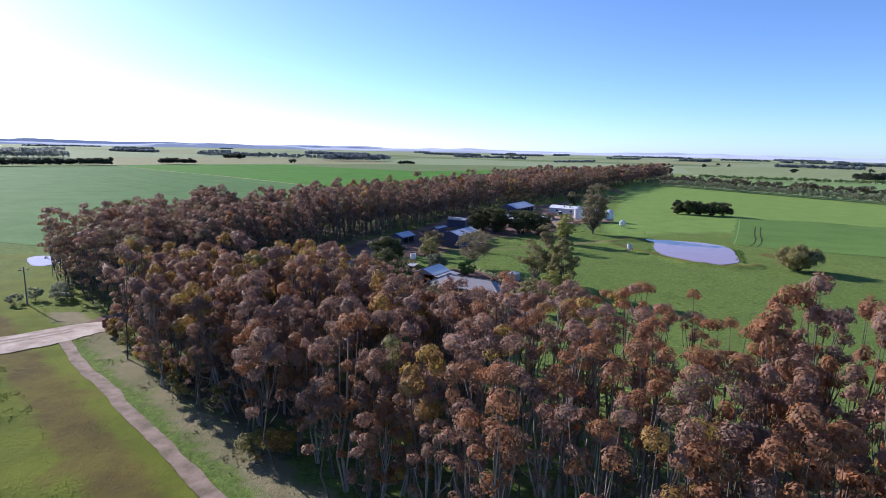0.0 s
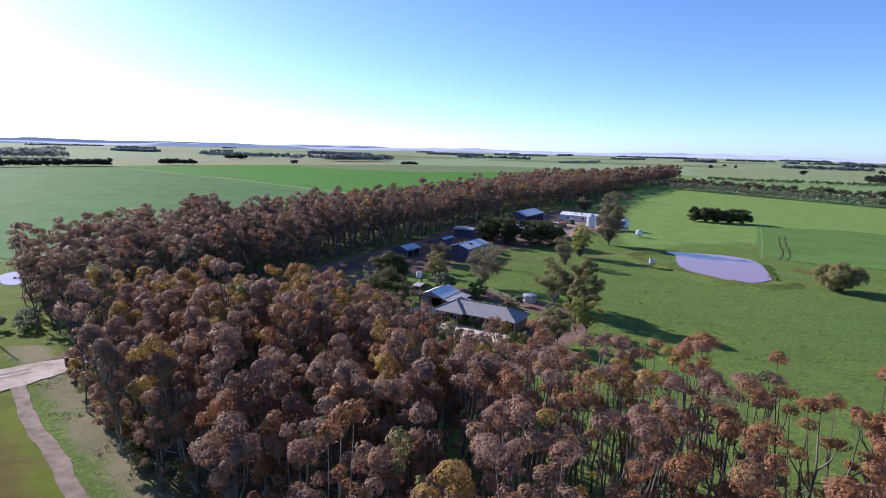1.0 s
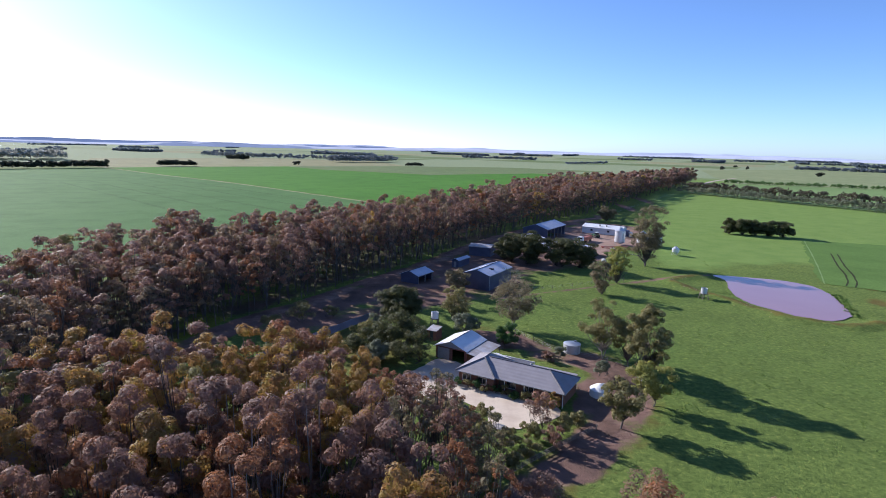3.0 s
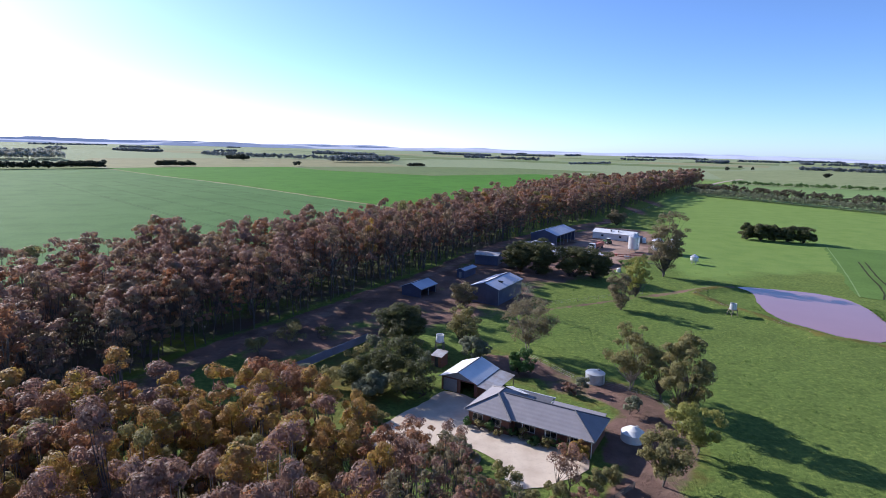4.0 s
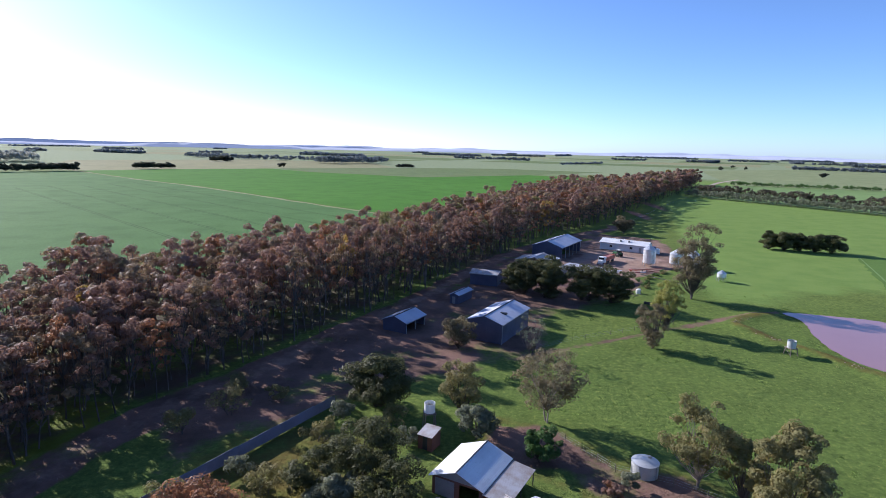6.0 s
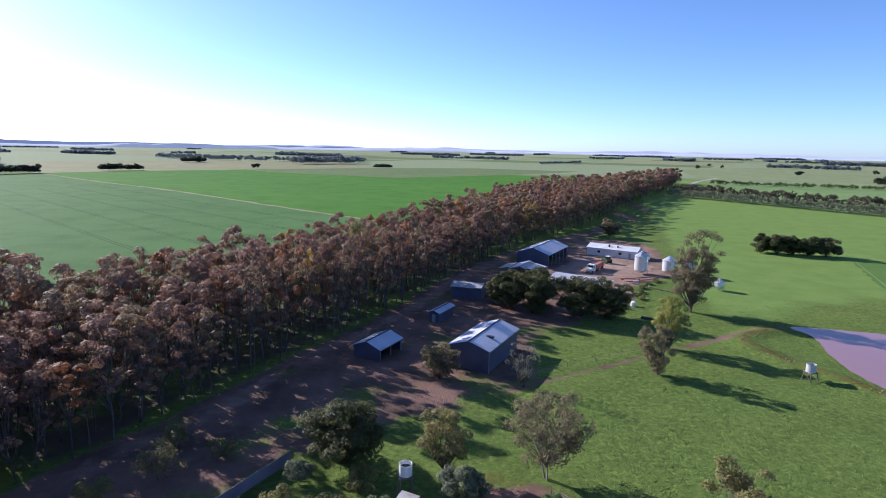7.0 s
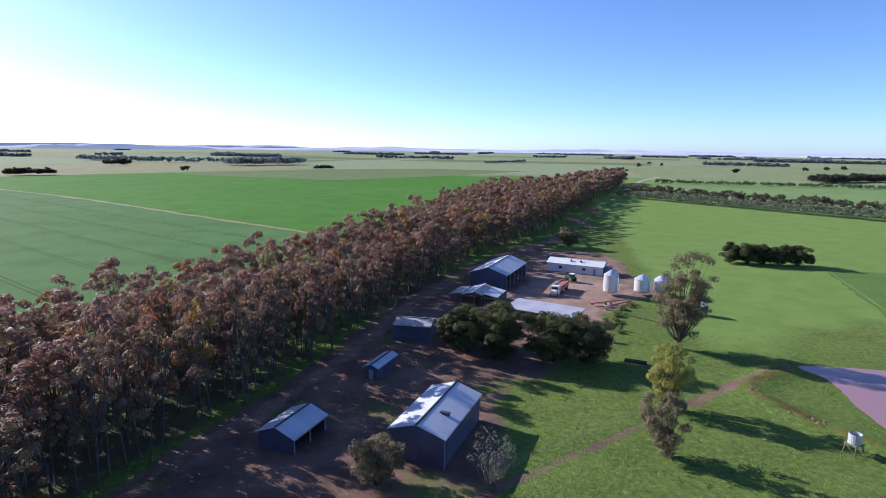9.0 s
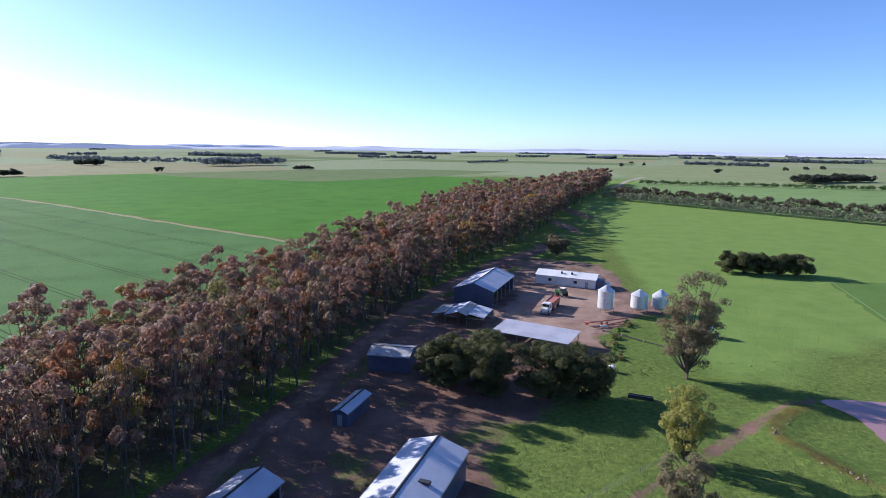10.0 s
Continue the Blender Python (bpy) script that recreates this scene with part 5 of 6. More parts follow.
def garage():
    t = thing("garage", "brick garage with white sheet gable roof and side carport", "garage", at_grid(-10.0, 149.2))
    w, l, e, r = 6.8, 8.0, 2.5, 3.9
    th = 0.2
    # front with a roller door bay and a dark opening
    part("wall", Shape().box(0, 0, 0, 0.35, th, e).box(3.0, 0, 0, 3.6, th, e).box(6.2, 0, 0, w, th, e).box(0.35, 0, 2.25, 3.0, th, e).box(3.6, 0, 2.25, 6.2, th, e), BRICK, t)
    door = part("roller_door", Shape().box(0.36, 0.05, 0.0, 2.99, 0.12, 2.249), GREY_PAINT, t, "grey ribbed roller door")
    for i in range(9):
        part("rib", Shape().box(0.40, 0.03, 0.12 + 0.24 * i, 2.95, 0.05, 0.18 + 0.24 * i), GREY_PAINT, door)
    part("wall", Shape().box(0, th, 0, th, l, e), BRICK, t)
    part("wall", Shape().box(w - th, th, 0, w, l, e), BRICK, t)
    part("wall", Shape().box(th, l - th, 0, w - th, l, e), BRICK, t)
    for y0 in (0.0, l - 0.12):
        g = Shape()
        g.v = [(0, y0, e), (w, y0, e), (w / 2, y0, r - 0.05), (0, y0 + 0.12, e), (w, y0 + 0.12, e), (w / 2, y0 + 0.12, r - 0.05)]
        g.f = [(0, 1, 2), (5, 4, 3), (0, 2, 5, 3), (1, 4, 5, 2)]
        part("gable", g, GREY_PAINT, t)
    part("roof_sheet", Shape().slab([(-0.4, -0.4, e - 0.1), (w / 2, -0.4, r), (w / 2, l + 0.3, r), (-0.4, l + 0.3, e - 0.1)], 0.06), WHITE_SHEET, t)
    part("roof_sheet", Shape().slab([(w / 2, -0.4, r), (w + 0.2, -0.4, e - 0.02), (w + 0.2, l + 0.3, e - 0.02), (w / 2, l + 0.3, r)], 0.06), WHITE_SHEET, t)
    part("ridge_cap", Shape().tube([(w / 2, -0.4, r + 0.02), (w / 2, l + 0.3, r + 0.02)], [0.09, 0.09], 6), RIDGE, t)
    part("carport_roof", Shape().slab([(w + 0.1, -0.6, e - 0.09), (w + 3.3, -0.6, e - 0.5), (w + 3.3, l + 0.1, e - 0.5), (w + 0.1, l + 0.1, e - 0.09)], 0.05), OLD_ZINC, t)
    part("gutter", Shape().box(w + 0.14, -0.4, e - 0.12, w + 0.26, l + 0.3, e - 0.1), DARK_STEEL, t)
    for py in (-0.4, 3.6, 7.7):
        part("post", Shape().box(w + 3.1, py, 0, w + 3.2, py + 0.1, e - 0.52), TIMBER, t)


house()
garage()

shed_a = gable_shed("tall zinc hay shed with pale stained roof and ridge line", -5.9, 206.6, 8.2, 15.6, 4.4, 5.7, SHADED_ZINC_WALL, ZINC_ROOF)
part("vent", bevelled(Shape().box(5.4, 5.2, 5.05, 6.9, 5.9, 5.42), "vent", DARK_STEEL, 0.03), None, shed_a, "dark roof vent")
part("door", Shape().box(1.2, -0.06, 0.02, 4.6, -0.005, 3.6), SHADED_ZINC_WALL, shed_a, "tall sliding sheet door")
part("downpipe", Shape().tube([(8.35, -0.1, 4.1), (8.35, -0.1, 0.0)], [0.06, 0.06], 6), GREY_PAINT, shed_a)
gable_shed("low zinc shed with open east side under dappled shade", -25.0, 210.6, 6.2, 8.2, 2.5, 3.7, SHADED_ZINC_WALL, ZINC_ROOF, GRID, True)
shed_s = gable_shed("small narrow zinc hut beside the belt track", -10.6, 234.6, 2.6, 8.0, 2.5, 3.0, SHADED_ZINC_WALL, ZINC_ROOF)
part("door", Shape().box(0.8, -0.05, 0.02, 1.7, -0.005, 1.95), GREY_PAINT, shed_s, "grey sheet door")
gable_shed("zinc workshop shed with weathered roof", 3.0, 254.6, 6.5, 8.4, 3.5, 4.3, SHADED_ZINC_WALL, OLD_ZINC, GRID + 100)
barn = gable_shed("large zinc machinery barn with open east front", 19.2, 305.6, 11.8, 23.0, 4.7, 6.7, SHADED_ZINC_WALL, ZINC_ROOF, GRID - 1.5, True)


def lean_to():
    t = thing("lean_to", "low old lean-to with patched rusty sheet roofs", "shed", at_grid(11.8, 288.2, GRID - 1.5))
    for k, (x0, y0, x1, y1, za, zb, mt) in enumerate(((-1.4, 1.0, 2.6, 8.8, 1.9, 2.7, OLD_ZINC), (2.7, -0.6, 6.6, 9.5, 2.5, 3.7, ZINC_ROOF), (6.62, -0.6, 9.0, 9.2, 3.7, 2.9, OLD_ZINC), (9.1, 0.2, 13.2, 8.4, 3.2, 2.5, ZINC_ROOF))):
        part("roof_sheet", Shape().slab([(x0, y0, za), (x1, y0, zb), (x1, y1, zb + 0.3), (x0, y1, za + 0.3)], 0.05), mt, t)
        for px, py in ((x0 + 0.15, y0 + 0.2), (x1 - 0.25, y0 + 0.2), (x0 + 0.15, y1 - 0.3), (x1 - 0.25, y1 - 0.3)):
            part("post", Shape().box(px, py, 0, px + 0.12, py + 0.12, min(za, zb) - 0.02), TIMBER, t)
    part("wall", Shape().box(-1.2, 9.62, 0, 13.0, 9.72, 2.3), OLD_ZINC, t)
    for x0, x1 in ((2.8, 6.5), (9.2, 13.1)):
        part("fascia", Shape().box(x0, -0.72, 2.2, x1, -0.64, 2.45), TIMBER, t)


def long_house():
    t = thing("shed", "long low white shed with small dark windows and roof vents", "shed", at_grid(50.4, 328.6, -32))
    w, l, e, r = 19.6, 7.6, 3.1, 4.3
    part("wall", Shape().box(0, 0, 0, w, 0.12, e), CREAM_WALL, t)
    part("wall", Shape().box(0, l - 0.12, 0, w, l, e), CREAM_WALL, t)
    for x0 in (0.0, w - 0.12):
        part("wall", Shape().box(x0, 0.12, 0, x0 + 0.12, l - 0.12, e), CREAM_WALL, t)
        g = Shape()
        g.v = [(x0, 0, e), (x0, l, e), (x0, l / 2, r - 0.04), (x0 + 0.12, 0, e), (x0 + 0.12, l, e), (x0 + 0.12, l / 2, r - 0.04)]
        g.f = [(0, 2, 1), (3, 4, 5), (0, 3, 5, 2), (1, 2, 5, 4)]
        part("gable", g, CREAM_WALL, t)
    part("roof_sheet", Shape().slab([(-0.3, -0.4, e - 0.08), (w + 0.3, -0.4, e - 0.08), (w + 0.3, l / 2, r), (-0.3, l / 2, r)], 0.06), WHITE_SHEET, t)
    part("roof_sheet", Shape().slab([(w + 0.3, l + 0.4, e - 0.08), (-0.3, l + 0.4, e - 0.08), (-0.3, l / 2, r), (w + 0.3, l / 2, r)], 0.06), WHITE_SHEET, t)
    part("ridge_cap", Shape().tube([(-0.3, l / 2, r + 0.02), (w + 0.3, l / 2, r + 0.02)], [0.1, 0.1], 6), WHITE_PAINT, t)
    for px in (8.2, 11.6):
        part("vent", Shape().lathe([(0.32, 3.6), (0.32, 4.15), (0.42, 4.2), (0.1, 4.45)], 10, px, 1.9), DARK_STEEL, t, "dark round roof vent")
    for px in (12.6, 4.2):
        part("window", Shape().box(px, -0.05, 1.2, px + 1.1, -0.002, 2.1), GLASS, t)
    part("door", Shape().box(16.4, -0.05, 0.02, 17.4, -0.002, 2.05), GREY_PAINT, t)
    part("annex", bevelled(Shape().box(w + 0.02, 1.2, 0, w + 2.2, 5.6, 2.6), "annex", SHADED_ZINC_WALL, 0.04), None, t, "small lean-to annex at the end")
    part("tank", Shape().lathe([(0.9, 0), (0.9, 1.9), (0.5, 2.2), (0.08, 2.3)], 14, w + 3.4, 3.2), WHITE_PAINT, t, "white water tank at the end wall")


def slab_shed():
    t = thing("shed", "open hay shelter with wide pale flat sheet roof", "shed", at_grid(23.2, 271.6, -36))
    for i in range(5):
        part("roof_sheet", Shape().slab([(3.7 * i, -0.1, 2.9 + 0.004 * (i % 2)), (3.7 * i + 3.72, -0.1, 2.9 + 0.004 * (i % 2)), (3.7 * i + 3.72, 9.4, 3.25 + 0.004 * (i % 2)), (3.7 * i, 9.4, 3.25 + 0.004 * (i % 2))], 0.06), SLAB_ROOF, t)
    for px in (0.3, 6.2, 12.2, 18.0):
        for py, zz in ((0.2, 2.83), (8.9, 3.15)):
            part("post", Shape().box(px, py, 0, px + 0.15, py + 0.15, zz), TIMBER, t)
    part("wall", Shape().box(0.1, 0.4, 0, 0.2, 8.8, 2.8), OLD_ZINC, t)


lean_to()
long_house()
slab_shed()


# ---- silos and tanks ----
def silo(label, x, y, r, leg, body, top, ladder=True):
    t = thing("silo", label, "silo", pose(x, y, 0, 0, 0, 20), "grain silos beside the yard")
    part("body", Shape().lathe([(0.35, leg * 0.35), (r, leg + 0.5), (r + 0.03, leg + 0.55), (r + 0.03, body), (r, body)], 24), SILO_STEEL, t)
    for k in range(1, 5):
        z = leg + 0.55 + (body - leg - 0.55) * k / 5
        part("hoop", Shape().lathe([(r + 0.02, z - 0.05), (r + 0.07, z - 0.02), (r + 0.07, z + 0.02), (r + 0.02, z + 0.05)], 24), SILO_STEEL, t)
    lid = part("cone", Shape().lathe([(r + 0.12, body - 0.02), (r * 0.55, body + (top - body) * 0.5), (0.35, top - 0.12), (0.35, top), (0.1, top + 0.05)], 24), SILO_STEEL, t)
    for i in range(8):
        a = 2 * math.pi * i / 8
        part("seam", Shape().tube([((r + 0.1) * math.cos(a), (r + 0.1) * math.sin(a), body + 0.02), (0.36 * math.cos(a), 0.36 * math.sin(a), top - 0.08)], [0.03, 0.03], 4), SILO_STEEL, lid)
    for i in range(6):
        a = 2 * math.pi * i / 6 + 0.2
        part("leg", Shape().tube([(r * 1.02 * math.cos(a), r * 1.02 * math.sin(a), 0), (r * 1.02 * math.cos(a), r * 1.02 * math.sin(a), leg + 0.7)], [0.07, 0.07], 5), GREY_PAINT, t)
    if ladder:
        lad = part("ladder", Shape().tube([(0.22, -r - 0.18, 0.3), (0.22, -r - 0.18, body + 0.3)], [0.03, 0.03], 4).tube([(-0.22, -r - 0.18, 0.3), (-0.22, -r - 0.18, body + 0.3)], [0.03, 0.03], 4), GREY_PAINT, t)
        for i in range(int(body / 0.5)):
            part("rung", Shape().box(-0.22, -r - 0.2, 0.5 + 0.5 * i, 0.22, -r - 0.16, 0.54 + 0.5 * i), GREY_PAINT, lad)
    return t


silo("tall bright steel grain silo with platform and ladder", 60.2, 293.4, 2.2, 0.8, 6.2, 7.7)
silo("round steel grain silo on short legs", 69.6, 292.6, 2.3, 0.9, 5.0, 6.5)
silo("round steel grain silo with shallow conical cap", 75.6, 292.2, 2.2, 0.9, 4.8, 6.4)
silo("small white field silo standing alone in the paddock", 76.8, 271.6, 1.35, 0.8, 2.6, 3.6, False)


def water_tank(label, x, y, r, h, peak, mt, base=0.0):
    t = thing("water_tank", label, "tank", pose(x, y, base, 0, 0, 35))
    part("body", Shape().lathe([(r, -0.05), (r, h - 0.06), (r + 0.05, h - 0.02), (r + 0.05, h)], 28), mt, t)
    part("lid", Shape().lathe([(r + 0.06, h + 0.002), (r * 0.6, h + peak * 0.6), (0.25, h + peak), (0.05, h + peak + 0.02)], 28), mt, t)
    part("hatch", Shape().lathe([(0.28, h + peak * 0.5), (0.28, h + peak * 0.5 + 0.25), (0.05, h + peak * 0.5 + 0.3)], 12, r * 0.5, 0), GREY_PAINT, t)
    part("pipe", Shape().tube([(0, -r - 0.05, 0.1), (0, -r - 0.05, h - 0.1), (0, -r + 0.3, h + 0.05)], [0.05, 0.05, 0.05], 5), GREY_PAINT, t)
    return t


water_tank("pale corrugated steel rainwater tank beside the back track", 17.2, 155.4, 1.7, 1.75, 0.35, TANK_STEEL)
water_tank("white domed rainwater tank beside the house", 18.5, 134.9, 1.65, 1.15, 0.85, WHITE_PAINT)


def tank_stand(label, x, y, r, z0, h, steel):
    t = thing("tank_stand", label, "tank stand", pose(x, y, 0, 0, 0, 15))
    part("platform", Shape().box(-r, -r, z0 - 0.15, r, r, z0 - 0.002), TIMBER, t)
    for sx in (-1, 1):
        for sy in (-1, 1):
            part("leg", Shape().tube([(sx * r * 1.05, sy * r * 1.05, -0.1), (sx * r * 0.8, sy * r * 0.8, z0 - 0.15)], [0.09, 0.08], 5), TIMBER, t)
        part("brace", Shape().tube([(sx * r, -r, 0.3), (sx * r * 0.85, r * 0.85, z0 - 0.3)], [0.04, 0.04], 4), TIMBER, t)
    part("tank", Shape().lathe([(r * 0.95, z0), (r * 0.95, z0 + h), (r * 0.9, z0 + h), (r * 0.9, z0 + h - 0.55), (0.05, z0 + h - 0.56)], 20), steel, t)
    part("water", Shape().lathe([(r * 0.88, z0 + h - 0.53), (r * 0.88, z0 + h - 0.5)], 20), GLASS, t, "dark water inside the open tank")


tank_stand("open steel tank on a timber stand beside the pond", 61.4, 202.6, 0.9, 1.7, 1.5, TANK_STEEL)
tank_stand("small pale tank on a tall stand behind the garage", -11.3, 163.6, 0.85, 3.4, 1.4, WHITE_PAINT)


def pump_shed():
    t = thing("shed", "small brick pump shed with skillion roof", "shed", at_grid(-12.6, 159.4))
    part("wall", Shape().box(0, 0, 0, 0.12, 2.4, 2.1).box(0.12, 2.28, 0, 2.2, 2.4, 2.1).box(2.08, 0, 0, 2.2, 2.28, 2.1).box(0.12, 0, 0, 0.7, 0.12, 2.1).box(1.5, 0, 0, 2.08, 0.12, 2.1), BRICK, t)
    part("door", Shape().box(0.71, 0.04, 0, 1.49, 0.09, 2.05), DARK_STEEL, t)
    part("roof_sheet", Shape().slab([(-0.1, -0.15, 2.12), (2.3, -0.15, 2.12), (2.3, 2.5, 2.6), (-0.1, 2.5, 2.6)], 0.05), OLD_ZINC, t)


pump_shed()


# ---- vehicles and machines ----
def wheel(t, x, y, r, w):
    ob = part("wheel", Shape().tube([(-w / 2, 0, 0), (w / 2, 0, 0)], [r * 0.55, r * 0.55], 14), GREY_PAINT, t, "", pose(x, y, r))
    part("tyre", Shape().tube([(-w / 2, 0, 0), (-w / 2 + 0.04, 0, 0), (w / 2 - 0.04, 0, 0), (w / 2, 0, 0)], [r * 0.9, r, r, r * 0.9], 16), RUBBER, ob)


def truck():
    t = thing("truck", "white-cabbed tipper truck with long red body", "truck", pose(42.6, 292.6, 0, 0, 0, -33))
    part("cab", bevelled(Shape().box(-1.2, 0.6, 0.7, 1.2, 2.6, 2.9), "cab", WHITE_PAINT, 0.15), None, t, "white cab")
    part("bonnet", bevelled(Shape().box(-0.85, -0.7, 0.7, 0.85, 0.7, 1.75), "bonnet", WHITE_PAINT, 0.15), None, t)
    part("windscreen", Shape().slab([(-0.95, 0.57, 1.95), (0.95, 0.57, 1.95), (0.95, 0.59, 2.65), (-0.95, 0.59, 2.65)], 0.02), GLASS, t)
    part("bumper", bevelled(Shape().box(-1.15, -0.95, 0.4, 1.15, -0.72, 0.8), "bumper", GREY_PAINT, 0.04), None, t)
    part("chassis", Shape().box(-0.5, -0.5, 0.55, 0.5, 11.4, 0.85), DARK_STEEL, t)
    part("tray", Shape().box(-1.2, 3.1, 1.0, 1.2, 11.6, 1.12).box(-1.2, 3.1, 1.12, -1.12, 11.6, 2.5).box(1.12, 3.1, 1.12, 1.2, 11.6, 2.5).box(-1.12, 3.1, 1.12, 1.12, 3.2, 2.7).box(-1.12, 11.5, 1.12, 1.12, 11.6, 2.5), RED_PAINT, t, "red tipper body")
    part("load", Shape().slab([(-1.1, 3.2, 2.3), (1.1, 3.2, 2.3), (1.1, 11.5, 2.3), (-1.1, 11.5, 2.3)], 0.3), RED_PAINT, t, "reddish tarpaulin cover")
    for i in range(6):
        part("rib", Shape().box(1.2, 3.4 + 1.6 * i, 1.12, 1.26, 3.5 + 1.6 * i, 2.5), RED_PAINT, t)
    for y, r in ((0.0, 0.5), (4.2, 0.5), (5.4, 0.5), (9.4, 0.5), (10.6, 0.5)):
        for x in (-1.02, 1.02):
            wheel(t, x, y, r, 0.32)
    for x in (-1.3, 1.3):
        part("mirror", Shape().box(x - 0.08, 0.7, 1.9, x + 0.08, 0.8, 2.4), DARK_STEEL, t)


def tractor():
    t = thing("tractor", "green tractor with glazed cab parked behind the truck", "tractor", pose(53.4, 311.0, 0, 0, 0, -150))
    part("bonnet", bevelled(Shape().box(-0.45, -2.3, 0.9, 0.45, 0.0, 1.7), "bonnet", GREEN_PAINT, 0.1), None, t)
    c = part("cab", bevelled(Shape().box(-0.75, 0.0, 1.0, 0.75, 1.5, 1.7), "cab", GREEN_PAINT, 0.05), None, t)
    part("glazing", bevelled(Shape().box(-0.7, 0.05, 1.7, 0.7, 1.45, 2.6), "glazing", GLASS, 0.04), None, c)
    part("roof", bevelled(Shape().box(-0.8, -0.05, 2.6, 0.8, 1.55, 2.8), "roof", WHITE_PAINT, 0.06), None, c)
    part("exhaust", Shape().tube([(0.3, -0.6, 1.6), (0.3, -0.6, 2.7)], [0.05, 0.05], 6), DARK_STEEL, t)
    for x in (-0.95, 0.95):
        wheel(t, x, 0.9, 0.85, 0.5)
        wheel(t, x * 0.85, -1.7, 0.55, 0.35)


def auger():
    t = thing("grain_auger", "red folded grain auger lying beside the silos", "machine", pose(50.4, 281.6, 0, 0, 0, 4))
    part("tube", Shape().tube([(0, 0.6, 0.6), (12.0, 1.5, 1.1)], [0.17, 0.17], 8), RED_PAINT, t)
    part("tube", Shape().tube([(0.6, -2.6, 0.4), (10.6, 0.2, 0.7)], [0.15, 0.15], 8), RED_PAINT, t)
    part("frame", Shape().tube([(1.5, -3.0, 0.3), (7.0, 1.8, 0.4)], [0.08, 0.08], 5).tube([(2.0, 1.6, 0.3), (8.0, -1.8, 0.5)], [0.08, 0.08], 5).tube([(4.2, -2.2, 0.3), (4.6, 1.9, 0.9)], [0.07, 0.07], 5), RED_PAINT, t)
    part("hopper", Shape().lathe([(0.25, 0.2), (0.8, 0.9), (0.8, 1.0), (0.7, 1.0)], 8, 0.2, 0.4), RED_PAINT, t)
    part("chute", bevelled(Shape().box(2.6, -2.2, 0.3, 4.6, -1.9, 0.7), "chute", WHITE_PAINT, 0.03), None, t, "pale bent chute")
    for x in (-0.75, 0.75):
        wheel(t, 5.0 + x, 0.4, 0.4, 0.25)


truck()
tractor()
auger()


# ---- fences, poles and small things ----
def fence(label, line, spacing, height, wires=3, mat=TIMBER, rails=False):
    t = thing("fence", label, "fence", pose(line[0][0], line[0][1], 0))
    ox, oy = line[0]
    w = 0.055 if rails else 0.035
    post = Shape().box(-w, -w, -0.2, w, w, height).mesh("post", mat)
    for (ax, ay), (bx, by) in zip(line[:-1], line[1:]):
        d = math.hypot(bx - ax, by - ay)
        k = max(1, int(d / spacing))
        for i in range(k + 1):
            part("post", post, None, t, "", pose(ax + (bx - ax) * i / k - ox, ay + (by - ay) * i / k - oy, 0))
        for j in range(wires):
            z = height * (j + 1) / (wires + 0.3)
            r = 0.06 if rails else 0.012
            part("rail" if rails else "wire", Shape().tube([(ax - ox, ay - oy, z), (bx - ox, by - oy, z)], [r, r], 4), mat if rails else GREY_PAINT, t)
    return t


fence("dark paling fence between the garden and the track", [(-3.5, 102), (0, 107.4), (5, 112.4), (10.8, 118.2), (15.5, 122.5)], 1.6, 0.95, 3, TIMBER, True)
sheet_fence = thing("fence", "long zinc sheet fence between the garden and the yard", "fence", pose(-43, 142.4, 0, 0, 0, math.degrees(math.atan2(29.2, 16.0))))
for _i in range(14):
    part("panel", Shape().box(2.38 * _i, -0.02 + 0.01 * (_i % 2), 0.05, 2.38 * _i + 2.37, 0.02 + 0.01 * (_i % 2), 1.65 + 0.03 * (_i % 3)), SHADED_FENCE_SHEET, sheet_fence)
    part("post", Shape().box(2.38 * _i - 0.05, 0.03, -0.2, 2.38 * _i + 0.05, 0.13, 1.6), TIMBER, sheet_fence)
part("rail", Shape().box(0, 0.032, 1.1, 33.3, 0.08, 1.18), TIMBER, sheet_fence)
fence("post and wire fence along the back track", [(6.5, 165.5), (13.5, 155.5), (20, 152.8), (26.5, 148), (27.5, 138)], 3.0, 1.1)
fence("post and wire fence along the paddock track", [(8, 200), (17, 206.6), (33, 215.6), (44, 221.5)], 3.5, 1.1)
fence("post and wire fence along the shelter belt", [(77, 398), (146, 532), (204, 636)], 7.0, 1.2)


def power_pole():
    t = thing("power_pole", "weathered timber power pole with crossarm beside the road", "pole", pose(-89.9, 116.2, 0, 0, 0, 40))
    part("pole", Shape().tube([(0, 0, -0.3), (0.03, 0, 8.4)], [0.16, 0.11], 7), TIMBER, t)
    part("crossarm", Shape().box(-1.0, -0.06, 7.6, 1.0, 0.06, 7.74), TIMBER, t)
    for x in (-0.9, 0.0, 0.9):
        part("insulator", Shape().lathe([(0.05, 7.74), (0.07, 7.85), (0.03, 7.95)], 8, x, 0), WHITE_PAINT, t)


power_pole()


